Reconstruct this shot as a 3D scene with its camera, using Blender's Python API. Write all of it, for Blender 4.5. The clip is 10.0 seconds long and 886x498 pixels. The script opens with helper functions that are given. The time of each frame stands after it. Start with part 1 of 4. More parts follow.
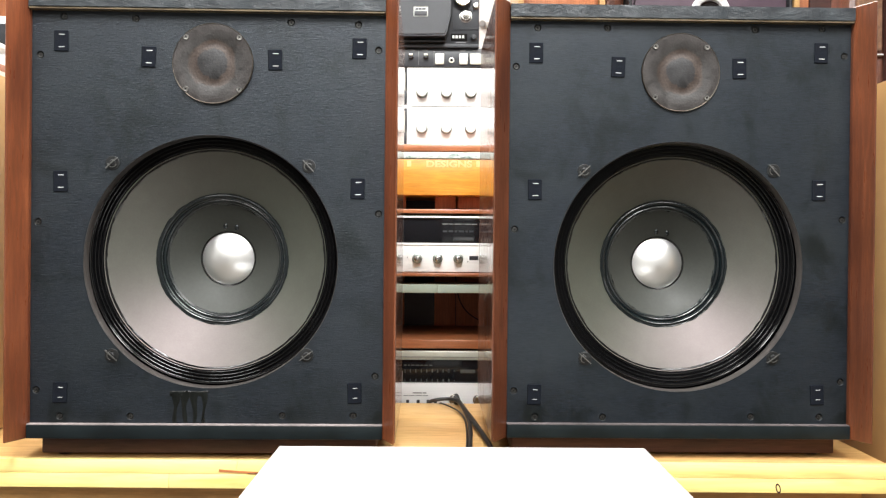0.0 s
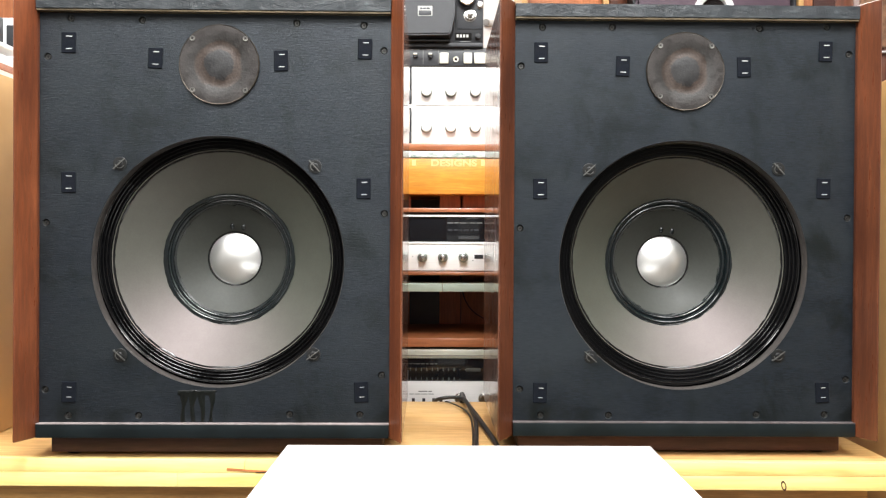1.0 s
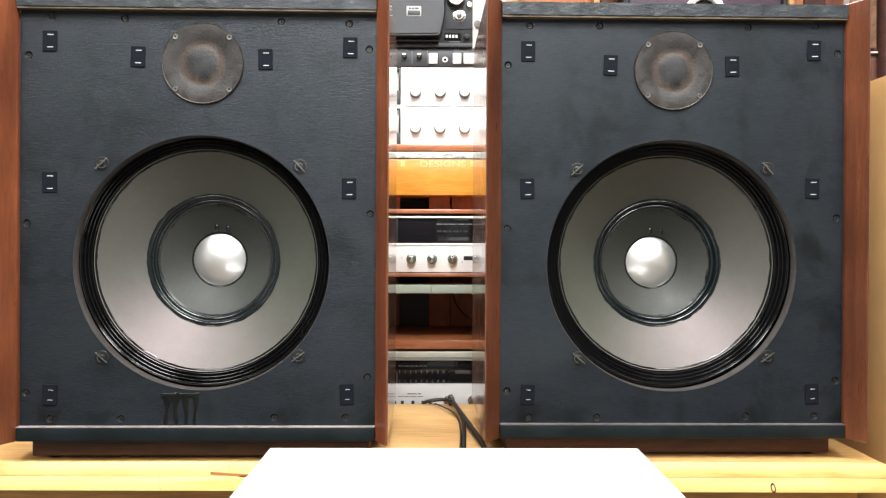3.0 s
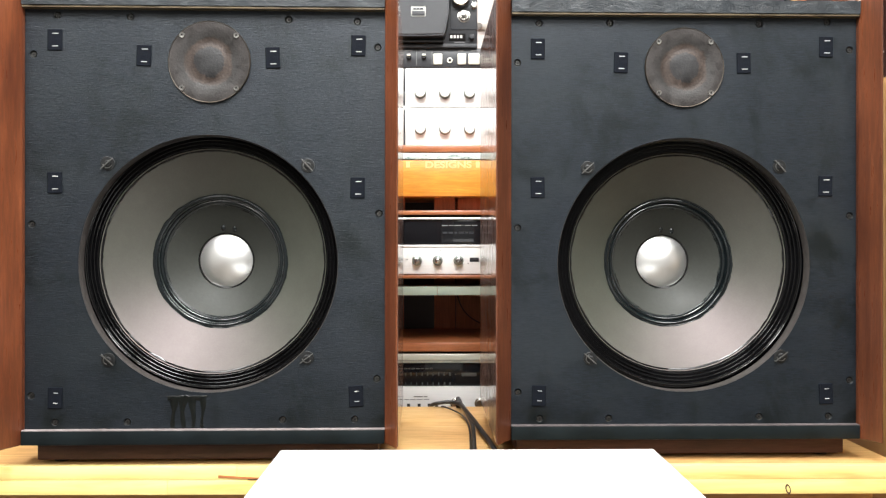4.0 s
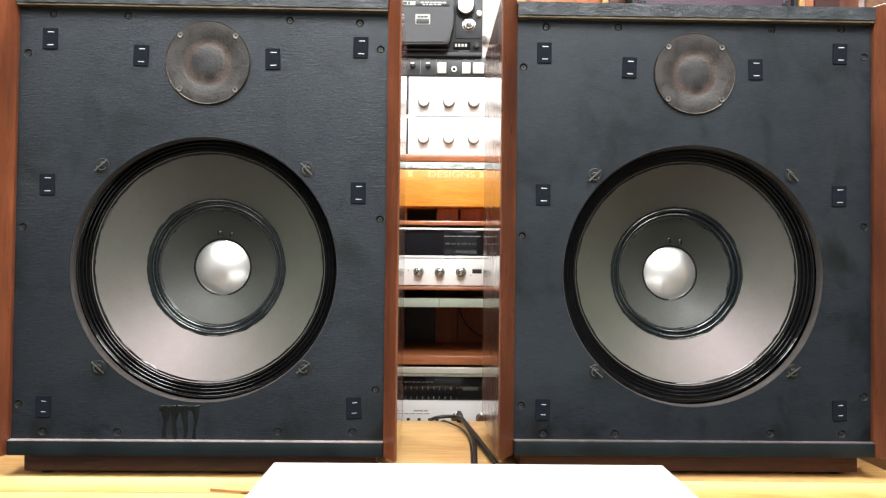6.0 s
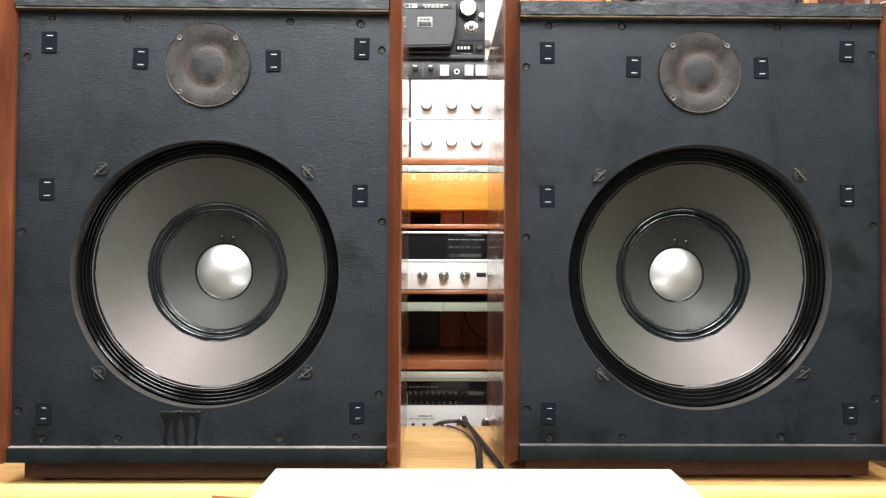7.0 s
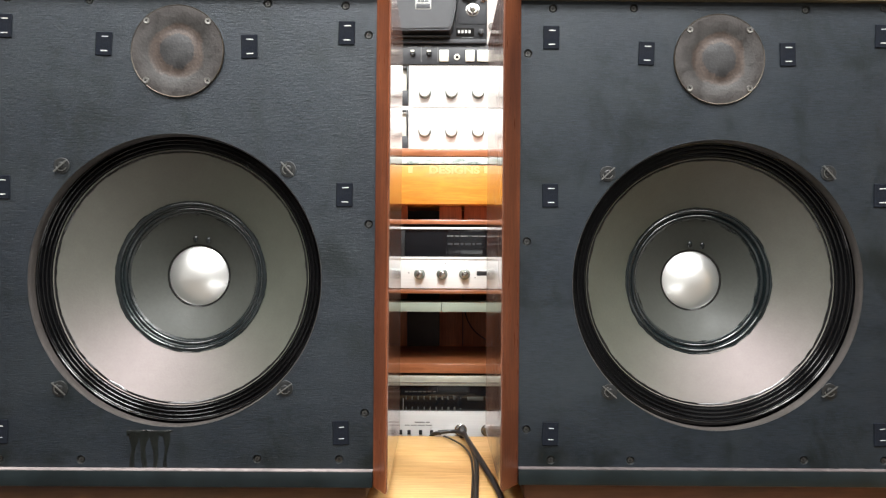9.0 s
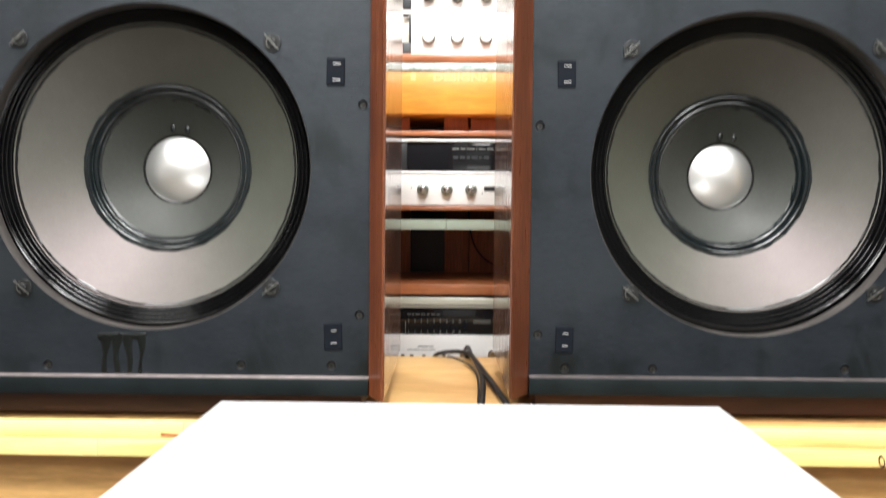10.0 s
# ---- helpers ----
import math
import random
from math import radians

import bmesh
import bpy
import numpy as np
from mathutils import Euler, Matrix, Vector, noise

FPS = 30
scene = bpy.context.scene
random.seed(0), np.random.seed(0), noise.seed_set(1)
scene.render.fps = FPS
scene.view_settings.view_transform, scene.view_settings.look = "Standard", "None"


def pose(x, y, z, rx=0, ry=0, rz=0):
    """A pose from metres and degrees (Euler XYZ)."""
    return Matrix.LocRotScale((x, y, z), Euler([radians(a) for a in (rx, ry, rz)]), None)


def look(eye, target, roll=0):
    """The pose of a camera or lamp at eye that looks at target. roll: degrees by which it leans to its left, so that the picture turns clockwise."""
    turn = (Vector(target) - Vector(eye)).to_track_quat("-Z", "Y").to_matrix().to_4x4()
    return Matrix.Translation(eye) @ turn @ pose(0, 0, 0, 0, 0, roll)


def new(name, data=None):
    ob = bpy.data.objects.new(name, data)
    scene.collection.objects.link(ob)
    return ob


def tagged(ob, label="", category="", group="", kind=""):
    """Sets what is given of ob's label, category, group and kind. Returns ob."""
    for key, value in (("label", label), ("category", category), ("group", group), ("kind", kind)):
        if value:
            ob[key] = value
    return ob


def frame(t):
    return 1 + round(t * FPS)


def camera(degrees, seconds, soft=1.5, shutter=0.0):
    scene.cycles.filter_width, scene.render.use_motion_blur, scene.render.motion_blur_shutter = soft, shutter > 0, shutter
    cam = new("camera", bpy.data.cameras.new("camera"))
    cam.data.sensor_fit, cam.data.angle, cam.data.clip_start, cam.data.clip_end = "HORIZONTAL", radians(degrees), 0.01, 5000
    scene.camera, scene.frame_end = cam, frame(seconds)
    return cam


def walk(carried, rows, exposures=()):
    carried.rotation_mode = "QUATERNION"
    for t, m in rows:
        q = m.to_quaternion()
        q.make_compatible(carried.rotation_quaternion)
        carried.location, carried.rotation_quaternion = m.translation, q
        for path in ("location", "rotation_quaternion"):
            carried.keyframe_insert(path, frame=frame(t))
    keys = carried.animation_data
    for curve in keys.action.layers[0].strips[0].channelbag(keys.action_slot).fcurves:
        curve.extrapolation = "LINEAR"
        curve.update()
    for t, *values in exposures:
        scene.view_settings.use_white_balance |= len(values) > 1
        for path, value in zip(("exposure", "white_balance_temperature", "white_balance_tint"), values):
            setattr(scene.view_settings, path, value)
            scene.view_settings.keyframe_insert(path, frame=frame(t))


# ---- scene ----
cam = camera(56.3, 10.0, soft=1.25, shutter=0.5)
PATH = [
    (0, (0.019, -0.025, 0.799), (0.025, 1.975, 0.786), 0.4),
    (0.5, (0.017, -0.026, 0.801), (0.018, 1.974, 0.784), 0.2),
    (1, (0.016, -0.03, 0.801), (0.013, 1.97, 0.783), 0.2),
    (1.5, (0.024, -0.026, 0.802), (0.019, 1.974, 0.786), 0.2),
    (2, (0.028, -0.026, 0.801), (0.028, 1.974, 0.786), 0.3),
    (2.5, (0.031, -0.024, 0.8), (0.038, 1.976, 0.786), 0.3),
    (4, (0.011, -0.005, 0.79), (0.026, 1.995, 0.791), -0.1),
    (4.5, (0.008, -0.002, 0.786), (0.022, 1.997, 0.797), 0.3),
    (5, (0.008, 0.005, 0.782), (0.024, 2.005, 0.808), 0.6),
    (5.5, (0.01, 0.018, 0.78), (0.023, 2.018, 0.816), 0.6),
    (7, (0.014, 0.042, 0.773), (0.011, 2.042, 0.829), 0.1),
    (7.5, (0.018, 0.048, 0.773), (0.01, 2.047, 0.837), -0.1),
    (8, (0.02, 0.061, 0.779), (0.003, 2.06, 0.835), 0.3),
    (8.5, (0.024, 0.098, 0.785), (-0.002, 2.098, 0.819), 0.4),
    (9, (0.033, 0.141, 0.802), (0.011, 2.141, 0.819), 0.3),
    (9.5, (0.027, 0.197, 0.788), (0.008, 2.197, 0.78), 0.5),
    (10, (0.037, 0.245, 0.724), (-0.002, 2.242, 0.634), 0.4),
]
walk(cam, [(t, look(eye, target, roll)) for t, eye, target, roll in PATH],
     exposures=[(0.0, 0.0), (5.0, -0.02), (8.0, -0.04), (9.0, 0.06), (9.5, 0.14), (10.0, 0.10)])

# ---- world, lamps, exposure ----
world = bpy.data.worlds.new("room_air")
scene.world = world
world.use_nodes = True
world.node_tree.nodes["Background"].inputs["Color"].default_value = (0.8, 0.9, 1.0, 1)
world.node_tree.nodes["Background"].inputs["Strength"].default_value = 0.05

LAMPS = [(-1.2, -0.10, 37.0), (0.03, -0.10, 108.0), (1.2, -0.10, 46.0), (-1.2, -1.9, 9.0), (0.03, -1.9, 16.0), (1.2, -1.9, 9.0), (-0.9, 2.4, 40.0), (0.9, 2.4, 40.0)]
CEILING = 2.6


def lamp_light(x, y, watts):
    data = bpy.data.lights.new("ceiling_tube_light", "AREA")
    data.shape, data.size, data.size_y = "RECTANGLE", 0.72, 1.15
    data.energy, data.color = watts, (0.99, 1.0, 1.0)
    ob = new("ceiling_tube_light", data)
    ob.location = (x, y, CEILING - 0.062)


for lx, ly, lw in LAMPS:
    lamp_light(lx, ly, lw)


# ---- materials ----
def nodes_of(name):
    m = bpy.data.materials.new(name)
    m.use_nodes = True
    t = m.node_tree
    return m, t, t.nodes["Principled BSDF"]


def link(t, a, b):
    t.links.new(a, b)


def coords(t, scale, kind="Object"):
    tc = t.nodes.new("ShaderNodeTexCoord")
    mp = t.nodes.new("ShaderNodeMapping")
    mp.inputs["Scale"].default_value = scale
    link(t, tc.outputs[kind], mp.inputs["Vector"])
    return mp.outputs["Vector"]


def noise_tex(t, vec, scale, detail=4.0, rough=0.55, warp=0.0):
    n = t.nodes.new("ShaderNodeTexNoise")
    n.inputs["Scale"].default_value = scale
    n.inputs["Detail"].default_value = detail
    n.inputs["Roughness"].default_value = rough
    n.inputs["Distortion"].default_value = warp
    link(t, vec, n.inputs["Vector"])
    return n.outputs["Fac"]


def ramp(t, fac, stops):
    r = t.nodes.new("ShaderNodeValToRGB")
    e = r.color_ramp.elements
    while len(e) < len(stops):
        e.new(0.5)
    for k, (p, c) in enumerate(stops):
        e[k].position = p
        e[k].color = (*c, 1) if len(c) == 3 else c
    link(t, fac, r.inputs["Fac"])
    return r.outputs["Color"]


def mix(t, fac, a, b, blend="MIX"):
    m = t.nodes.new("ShaderNodeMix")
    m.data_type, m.blend_type = "RGBA", blend
    for value, sock in ((fac, m.inputs[0]), (a, m.inputs[6]), (b, m.inputs[7])):
        if isinstance(value, (int, float)):
            sock.default_value = value
        elif isinstance(value, tuple):
            sock.default_value = (*value, 1)
        else:
            link(t, value, sock)
    return m.outputs[2]


def bump(t, p, height, strength, distance=0.001):
    b = t.nodes.new("ShaderNodeBump")
    b.inputs["Strength"].default_value = strength
    b.inputs["Distance"].default_value = distance
    link(t, height, b.inputs["Height"])
    link(t, b.outputs["Normal"], p.inputs["Normal"])


def grey(v):
    return (v, v, v)


def wood(name, dark, light, along="z", rough=0.4, coat=0.0, fine=1.0, relief=0.15):
    m, t, p = nodes_of(name)
    long = {"x": (1.2, 14, 14), "y": (14, 1.2, 14), "z": (14, 14, 1.2)}[along]
    v = coords(t, tuple(a * fine for a in long))
    v2 = coords(t, tuple(a * fine * 9 for a in long))
    n1 = noise_tex(t, v, 2.2, 6, 0.6, 1.2)
    n2 = noise_tex(t, v2, 2.0, 5, 0.7, 0.3)
    n3 = noise_tex(t, coords(t, (1, 1, 1)), 5.0, 3)
    c = ramp(t, n1, [(0.3, dark), (0.5, tuple((a + b) / 2 for a, b in zip(dark, light))), (0.72, light)])
    c = mix(t, ramp(t, n2, [(0.42, grey(0.38)), (0.62, grey(0.0))]), c, tuple(a * 0.45 for a in dark))
    c = mix(t, 0.55, c, ramp(t, n3, [(0.3, grey(0.32)), (0.7, grey(0.7))]), "OVERLAY")
    link(t, c, p.inputs["Base Color"])
    link(t, ramp(t, n2, [(0.3, grey(rough * 1.25)), (0.7, grey(rough * 0.85))]), p.inputs["Roughness"])
    p.inputs["Coat Weight"].default_value = coat
    p.inputs["Coat Roughness"].default_value = 0.09
    bump(t, p, n2, relief, 0.0006)
    return m


def plain(name, colour, rough=0.5, metal=0.0, spread=0.12, scale=40.0, relief=0.0, coat=0.0, spec=0.5):
    """Paint, plastic or metal with fine wear at two scales."""
    m, t, p = nodes_of(name)
    v = coords(t, (1, 1, 1))
    a = noise_tex(t, v, scale, 5)
    b = noise_tex(t, v, scale * 0.12, 3)
    lo = tuple(max(0.0, c * (1 - spread)) for c in colour)
    hi = tuple(min(1.0, c * (1 + spread)) for c in colour)
    c = ramp(t, mix(t, 0.5, a, b), [(0.35, lo), (0.65, hi)])
    link(t, c, p.inputs["Base Color"])
    link(t, ramp(t, b, [(0.3, grey(rough * 0.85)), (0.7, grey(min(1, rough * 1.15)))]), p.inputs["Roughness"])
    p.inputs["Metallic"].default_value = metal
    p.inputs["Coat Weight"].default_value = coat
    p.inputs["Specular IOR Level"].default_value = spec
    if relief:
        bump(t, p, a, relief, 0.0008)
    return m


def baffle_vinyl(name, relief, tone):
    """Black cloth-backed vinyl: short level streaks, blue-grey wear and dull greenish patches."""
    m, t, p = nodes_of(name)
    n = noise_tex(t, coords(t, (42, 42, 400)), 1.6, 5, 0.74, 0.0)
    fine = noise_tex(t, coords(t, (120, 120, 700)), 1.3, 3, 0.6)
    n2 = noise_tex(t, coords(t, (1, 1, 1.4)), 6.0, 7, 0.66, 0.6)
    n4 = noise_tex(t, coords(t, (1, 1, 0.7)), 13.0, 8, 0.72, 0.4)
    n5 = noise_tex(t, coords(t, (9, 9, 40)), 1.6, 4, 0.6, 0.3)
    c = ramp(t, n, [(0.36, (0.0006 * tone, 0.0013 * tone, 0.0017 * tone)), (0.64, (0.0096 * tone, 0.0132 * tone, 0.0184 * tone))])
    c = mix(t, ramp(t, n5, [(0.46, grey(0.0)), (0.70, grey(0.55))]), c, (0.0118, 0.0150, 0.0192))
    c = mix(t, ramp(t, n2, [(0.46, grey(0.0)), (0.66, grey(0.6))]), c, (0.0125, 0.0160, 0.0178))
    c = mix(t, ramp(t, n4, [(0.50, grey(0.0)), (0.64, grey(0.85))]), c, (0.0012, 0.0026, 0.0022))
    link(t, c, p.inputs["Base Color"])
    link(t, ramp(t, mix(t, 0.6, mix(t, 0.3, n, n5), n4), [(0.38, grey(0.43)), (0.62, grey(0.33))]), p.inputs["Roughness"])
    bump(t, p, mix(t, 0.32, n, fine), relief, 0.0016)
    p.inputs["Specular IOR Level"].default_value = 0.46
    p.inputs["Specular Tint"].default_value = (0.88, 0.94, 1.0, 1)
    return m


def slate_rail():
    m, t, p = nodes_of("hammered_black_rail")
    v = coords(t, (16, 16, 27))
    n = noise_tex(t, v, 2.4, 8, 0.66, 0.45)
    n2 = noise_tex(t, coords(t, (1, 1, 1)), 120, 3)
    c = ramp(t, n, [(0.3, (0.007, 0.0095, 0.012)), (0.62, (0.017, 0.022, 0.026)), (0.80, (0.12, 0.135, 0.145))])
    link(t, c, p.inputs["Base Color"])
    p.inputs["Roughness"].default_value = 0.42
    bump(t, p, mix(t, 0.1, n, n2), 0.5, 0.004)
    return m


def dusty_disc():
    """Old tweeter plate: grey-brown dust with a rusty ring round a grey middle, about the local y axis."""
    m, t, p = nodes_of("dusty_tarnished_plate")
    tc = t.nodes.new("ShaderNodeTexCoord")
    sep = t.nodes.new("ShaderNodeSeparateXYZ")
    link(t, tc.outputs["Object"], sep.inputs[0])
    flat = t.nodes.new("ShaderNodeCombineXYZ")
    link(t, sep.outputs["X"], flat.inputs["X"])
    link(t, sep.outputs["Z"], flat.inputs["Y"])
    ln = t.nodes.new("ShaderNodeVectorMath")
    ln.operation = "LENGTH"
    link(t, flat.outputs[0], ln.inputs[0])
    n = noise_tex(t, coords(t, (1, 1, 1)), 48, 6, 0.7)
    n2 = noise_tex(t, coords(t, (1, 1, 1)), 320, 3)
    wob = t.nodes.new("ShaderNodeMath")
    wob.operation = "MULTIPLY_ADD"
    link(t, n, wob.inputs[0])
    wob.inputs[1].default_value = 0.020
    link(t, ln.outputs["Value"], wob.inputs[2])
    sc = t.nodes.new("ShaderNodeMath")
    sc.operation = "MULTIPLY"
    link(t, wob.outputs[0], sc.inputs[0])
    sc.inputs[1].default_value = 14.0
    c = ramp(t, sc.outputs[0], [(0.425, (0.0205, 0.0202, 0.0206)), (0.445, (0.0400, 0.0280, 0.0222)), (0.590, (0.0400, 0.0282, 0.0222)),
                               (0.635, (0.0240, 0.0225, 0.0210)), (0.80, (0.0285, 0.0250, 0.0235)), (0.90, (0.0280, 0.0240, 0.0220))])
    c = mix(t, 0.6, c, ramp(t, n2, [(0.3, grey(0.3)), (0.7, grey(0.7))]), "OVERLAY")
    c = mix(t, 0.5, c, ramp(t, n, [(0.35, grey(0.25)), (0.65, grey(0.7))]), "OVERLAY")
    link(t, c, p.inputs["Base Color"])
    link(t, ramp(t, n, [(0.38, grey(0.30)), (0.62, grey(0.58))]), p.inputs["Roughness"])
    p.inputs["Metallic"].default_value = 0.25
    bump(t, p, n2, 0.4, 0.0008)
    return m


def cone_paper():
    m, t, p = nodes_of("grey_brown_cone_paper")
    n = noise_tex(t, coords(t, (1, 1, 1)), 380, 3, 0.6)
    n2 = noise_tex(t, coords(t, (1, 1, 1)), 12, 4)
    n3 = noise_tex(t, coords(t, (1, 1, 1)), 70, 5, 0.7)
    c = ramp(t, n2, [(0.3, (0.0325, 0.041, 0.029)), (0.7, (0.042, 0.0515, 0.0375))])
    c = mix(t, 0.3, c, ramp(t, n, [(0.3, grey(0.35)), (0.7, grey(0.65))]), "OVERLAY")
    c = mix(t, 0.25, c, ramp(t, n3, [(0.3, grey(0.35)), (0.7, grey(0.65))]), "OVERLAY")
    link(t, c, p.inputs["Base Color"])
    p.inputs["Roughness"].default_value = 0.54
    p.inputs["Specular IOR Level"].default_value = 1.0
    p.inputs["Specular Tint"].default_value = (1.0, 0.79, 0.83, 1)
    bump(t, p, n, 0.3, 0.0005)
    return m


def pine_face():
    m, t, p = nodes_of("pale_laminated_pine")
    n = noise_tex(t, coords(t, (2.2, 30, 30)), 1.6, 5, 0.6, 0.8)
    n2 = noise_tex(t, coords(t, (6, 30, 30)), 1.0, 3)
    c = ramp(t, n, [(0.3, (0.80, 0.53, 0.16)), (0.5, (0.89, 0.69, 0.25)), (0.72, (0.91, 0.75, 0.32))])
    c = mix(t, ramp(t, n2, [(0.56, grey(0.0)), (0.72, grey(0.6))]), c, (0.62, 0.36, 0.10))
    link(t, c, p.inputs["Base Color"])
    p.inputs["Roughness"].default_value = 0.38
    p.inputs["Coat Weight"].default_value = 0.25
    bump(t, p, n, 0.1, 0.0006)
    return m


def brushed(name, colour=(0.97, 0.965, 0.945), rough=0.36):
    m, t, p = nodes_of(name)
    n = noise_tex(t, coords(t, (5, 600, 600)), 1.0, 3)
    link(t, ramp(t, n, [(0.3, tuple(c * 0.92 for c in colour)), (0.7, colour)]), p.inputs["Base Color"])
    link(t, ramp(t, n, [(0.3, grey(rough * 0.8)), (0.7, grey(rough * 1.3))]), p.inputs["Roughness"])
    p.inputs["Metallic"].default_value = 0.03
    return m


def glass(name, colour):
    m, t, p = nodes_of(name)
    p.inputs["Base Color"].default_value = (*colour, 1)
    p.inputs["Roughness"].default_value = 0.06
    p.inputs["Transmission Weight"].default_value = 0.35
    p.inputs["IOR"].default_value = 1.5
    return m


def mottled_glass(name):
    """The polished edge of a plate, with whitish and grey-green patches along it."""
    m, t, p = nodes_of(name)
    n = noise_tex(t, coords(t, (34, 34, 120)), 1.6, 5, 0.65, 0.8)
    link(t, ramp(t, n, [(0.36, (0.20, 0.30, 0.26)), (0.46, (0.66, 0.74, 0.68)), (0.60, (0.92, 0.95, 0.92))]), p.inputs["Base Color"])
    link(t, ramp(t, n, [(0.3, grey(0.3)), (0.7, grey(0.08))]), p.inputs["Roughness"])
    p.inputs["Transmission Weight"].default_value = 0.25
    return m


def glowing(name, colour, strength):
    m, t, p = nodes_of(name)
    p.inputs["Emission Color"].default_value = (*colour, 1)
    p.inputs["Emission Strength"].default_value = strength
    return m


WALNUT = wood("red_walnut_panel", (0.097, 0.0255, 0.0105), (0.232, 0.070, 0.027), "z", 0.3, 0.0, 1.0)
WALNUT_DARK = wood("dark_red_walnut_panel", (0.062, 0.0175, 0.008), (0.150, 0.047, 0.0195), "z", 0.3, 0.0, 1.0)
WALNUT_GLOSS = wood("lacquered_walnut_side", (0.085, 0.028, 0.014), (0.20, 0.075, 0.038), "z", 0.34, 0.8, 1.0, 0.03)
PLINTH = wood("dark_walnut_plinth", (0.032, 0.008, 0.005), (0.070, 0.017, 0.010), "x", 0.58, 0.0, 1.0)
SHELF_WOOD = wood("mahogany_shelf", (0.36, 0.115, 0.046), (0.58, 0.225, 0.095), "x", 0.3, 0.2, 1.0)
BACK_WOOD = wood("mahogany_back_board", (0.42, 0.14, 0.058), (0.60, 0.24, 0.11), "z", 0.4, 0.0, 1.0)
ORANGE_WOOD = wood("orange_pine_box", (0.72, 0.27, 0.03), (0.88, 0.41, 0.065), "x", 0.35, 0.2, 1.3)
HONEY = plain("honey_maple_veneer", (0.53, 0.315, 0.125), 0.4, 0.0, 0.07, 18, 0.03)
BENCH_TOP = wood("honey_pine_bench_top", (0.66, 0.37, 0.135), (0.76, 0.46, 0.18), "x", 0.35, 0.3, 0.7)
BENCH_CASE = wood("brown_pine_case", (0.56, 0.31, 0.10), (0.74, 0.45, 0.17), "x", 0.45, 0.0, 0.7)
PINE_FACE = pine_face()
RESIN = wood("reddish_resin_pocket", (0.34, 0.10, 0.03), (0.62, 0.26, 0.09), "x", 0.45, 0.0, 1.4)
VINYL = baffle_vinyl("black_embossed_baffle_vinyl", 0.5, 1.1)
SMOOTH_VINYL = baffle_vinyl("worn_smooth_baffle_vinyl", 0.24, 1.18)
SLATE = slate_rail()
DUSTY = dusty_disc()
PAPER = cone_paper()
RAIL_BLACK = plain("black_painted_rail", (0.0065, 0.0100, 0.0112), 0.4, 0.0, 0.35, 30, 0.3, 0.0, 0.25)
RAW_EDGE = plain("raw_chipboard_edge", (0.050, 0.044, 0.041), 0.42, 0.0, 0.25, 160, 0.4)
GILT = plain("aged_gilt_strip", (0.105, 0.08, 0.044), 0.5, 0.3, 0.25, 60)
DUST_EDGE = plain("dusty_worn_ledge", (0.20, 0.17, 0.165), 0.7, 0.0, 0.35, 90)
WORN_EDGE = plain("dull_worn_ledge", (0.075, 0.062, 0.062), 0.7, 0.0, 0.4, 90)
RUBBER = plain("doped_black_surround", (0.0028, 0.0028, 0.0031), 0.15, 0.0, 0.4, 75, 0.5, 0.0, 0.5)
RING_DOPE = plain("blue_black_doped_ring", (0.0035, 0.0058, 0.0066), 0.14, 0.0, 0.5, 85, 0.8, 0.0, 0.6)
INNER_PAPER = plain("dark_grey_inner_cone", (0.029, 0.031, 0.026), 0.58, 0.0, 0.12, 200, 0.2, 0.0, 0.35)
DOME = plain("polished_aluminium_dome", (0.97, 0.975, 0.955), 0.36, 0.95, 0.02, 30)
SCREW = plain("worn_steel_screw", (0.26, 0.255, 0.24), 0.28, 0.9, 0.3, 200)
DULL_SCREW = plain("dull_steel_screw", (0.07, 0.07, 0.067), 0.42, 0.9, 0.4, 200)
WIRE_STEEL = plain("tarnished_wire", (0.15, 0.15, 0.142), 0.36, 0.8, 0.4, 200)
BARE_SINK = plain("worn_screw_hole", (0.022, 0.022, 0.021), 0.4, 0.0, 0.3, 300)
BLACK_SCREW = plain("blackened_screw", (0.035, 0.035, 0.035), 0.4, 0.5, 0.3, 200, 0.0, 0.0, 0.3)
PAD = plain("black_hook_pad", (0.0045, 0.006, 0.0095), 0.8, 0.0, 0.3, 400, 0.4, 0.0, 0.12)
WASHER = plain("dusty_black_washer", (0.010, 0.0105, 0.0105), 0.5, 0.1, 0.5, 260, 0.4, 0.0, 0.4)
RIM = plain("worn_brass_rim", (0.055, 0.045, 0.034), 0.42, 0.6, 0.7, 60, 0.3)
STITCH = plain("white_staple", (0.54, 0.54, 0.52), 0.5, 0.0, 0.1)
TAR = plain("dried_black_drip", (0.003, 0.0042, 0.0036), 0.3, 0.0, 0.5, 220, 0.9, 0.0, 0.35)
BLACK = plain("black_enamel", (0.022, 0.023, 0.026), 0.42, 0.0, 0.15, 60)
CHARCOAL = plain("charcoal_plastic", (0.035, 0.037, 0.042), 0.45, 0.0, 0.12, 90, 0.1)
BLACK_GLASS = plain("black_dial_glass", (0.010, 0.011, 0.013), 0.08, 0.0, 0.1, 20)
DARK = plain("dark_interior", (0.008, 0.0075, 0.007), 0.8, 0.0, 0.2, 30, 0.0, 0.0, 0.15)
CABLE = plain("black_cable_rubber", (0.010, 0.010, 0.011), 0.4, 0.0, 0.2, 90)
WHITE_PAINT = plain("white_wall_paint", (0.80, 0.80, 0.78), 0.6, 0.0, 0.02, 12, 0.05)
UNSEEN_WALL_GREY = plain("grey_unseen_wall", (0.25, 0.24, 0.23), 0.7, 0.0, 0.05, 10, 0.05)
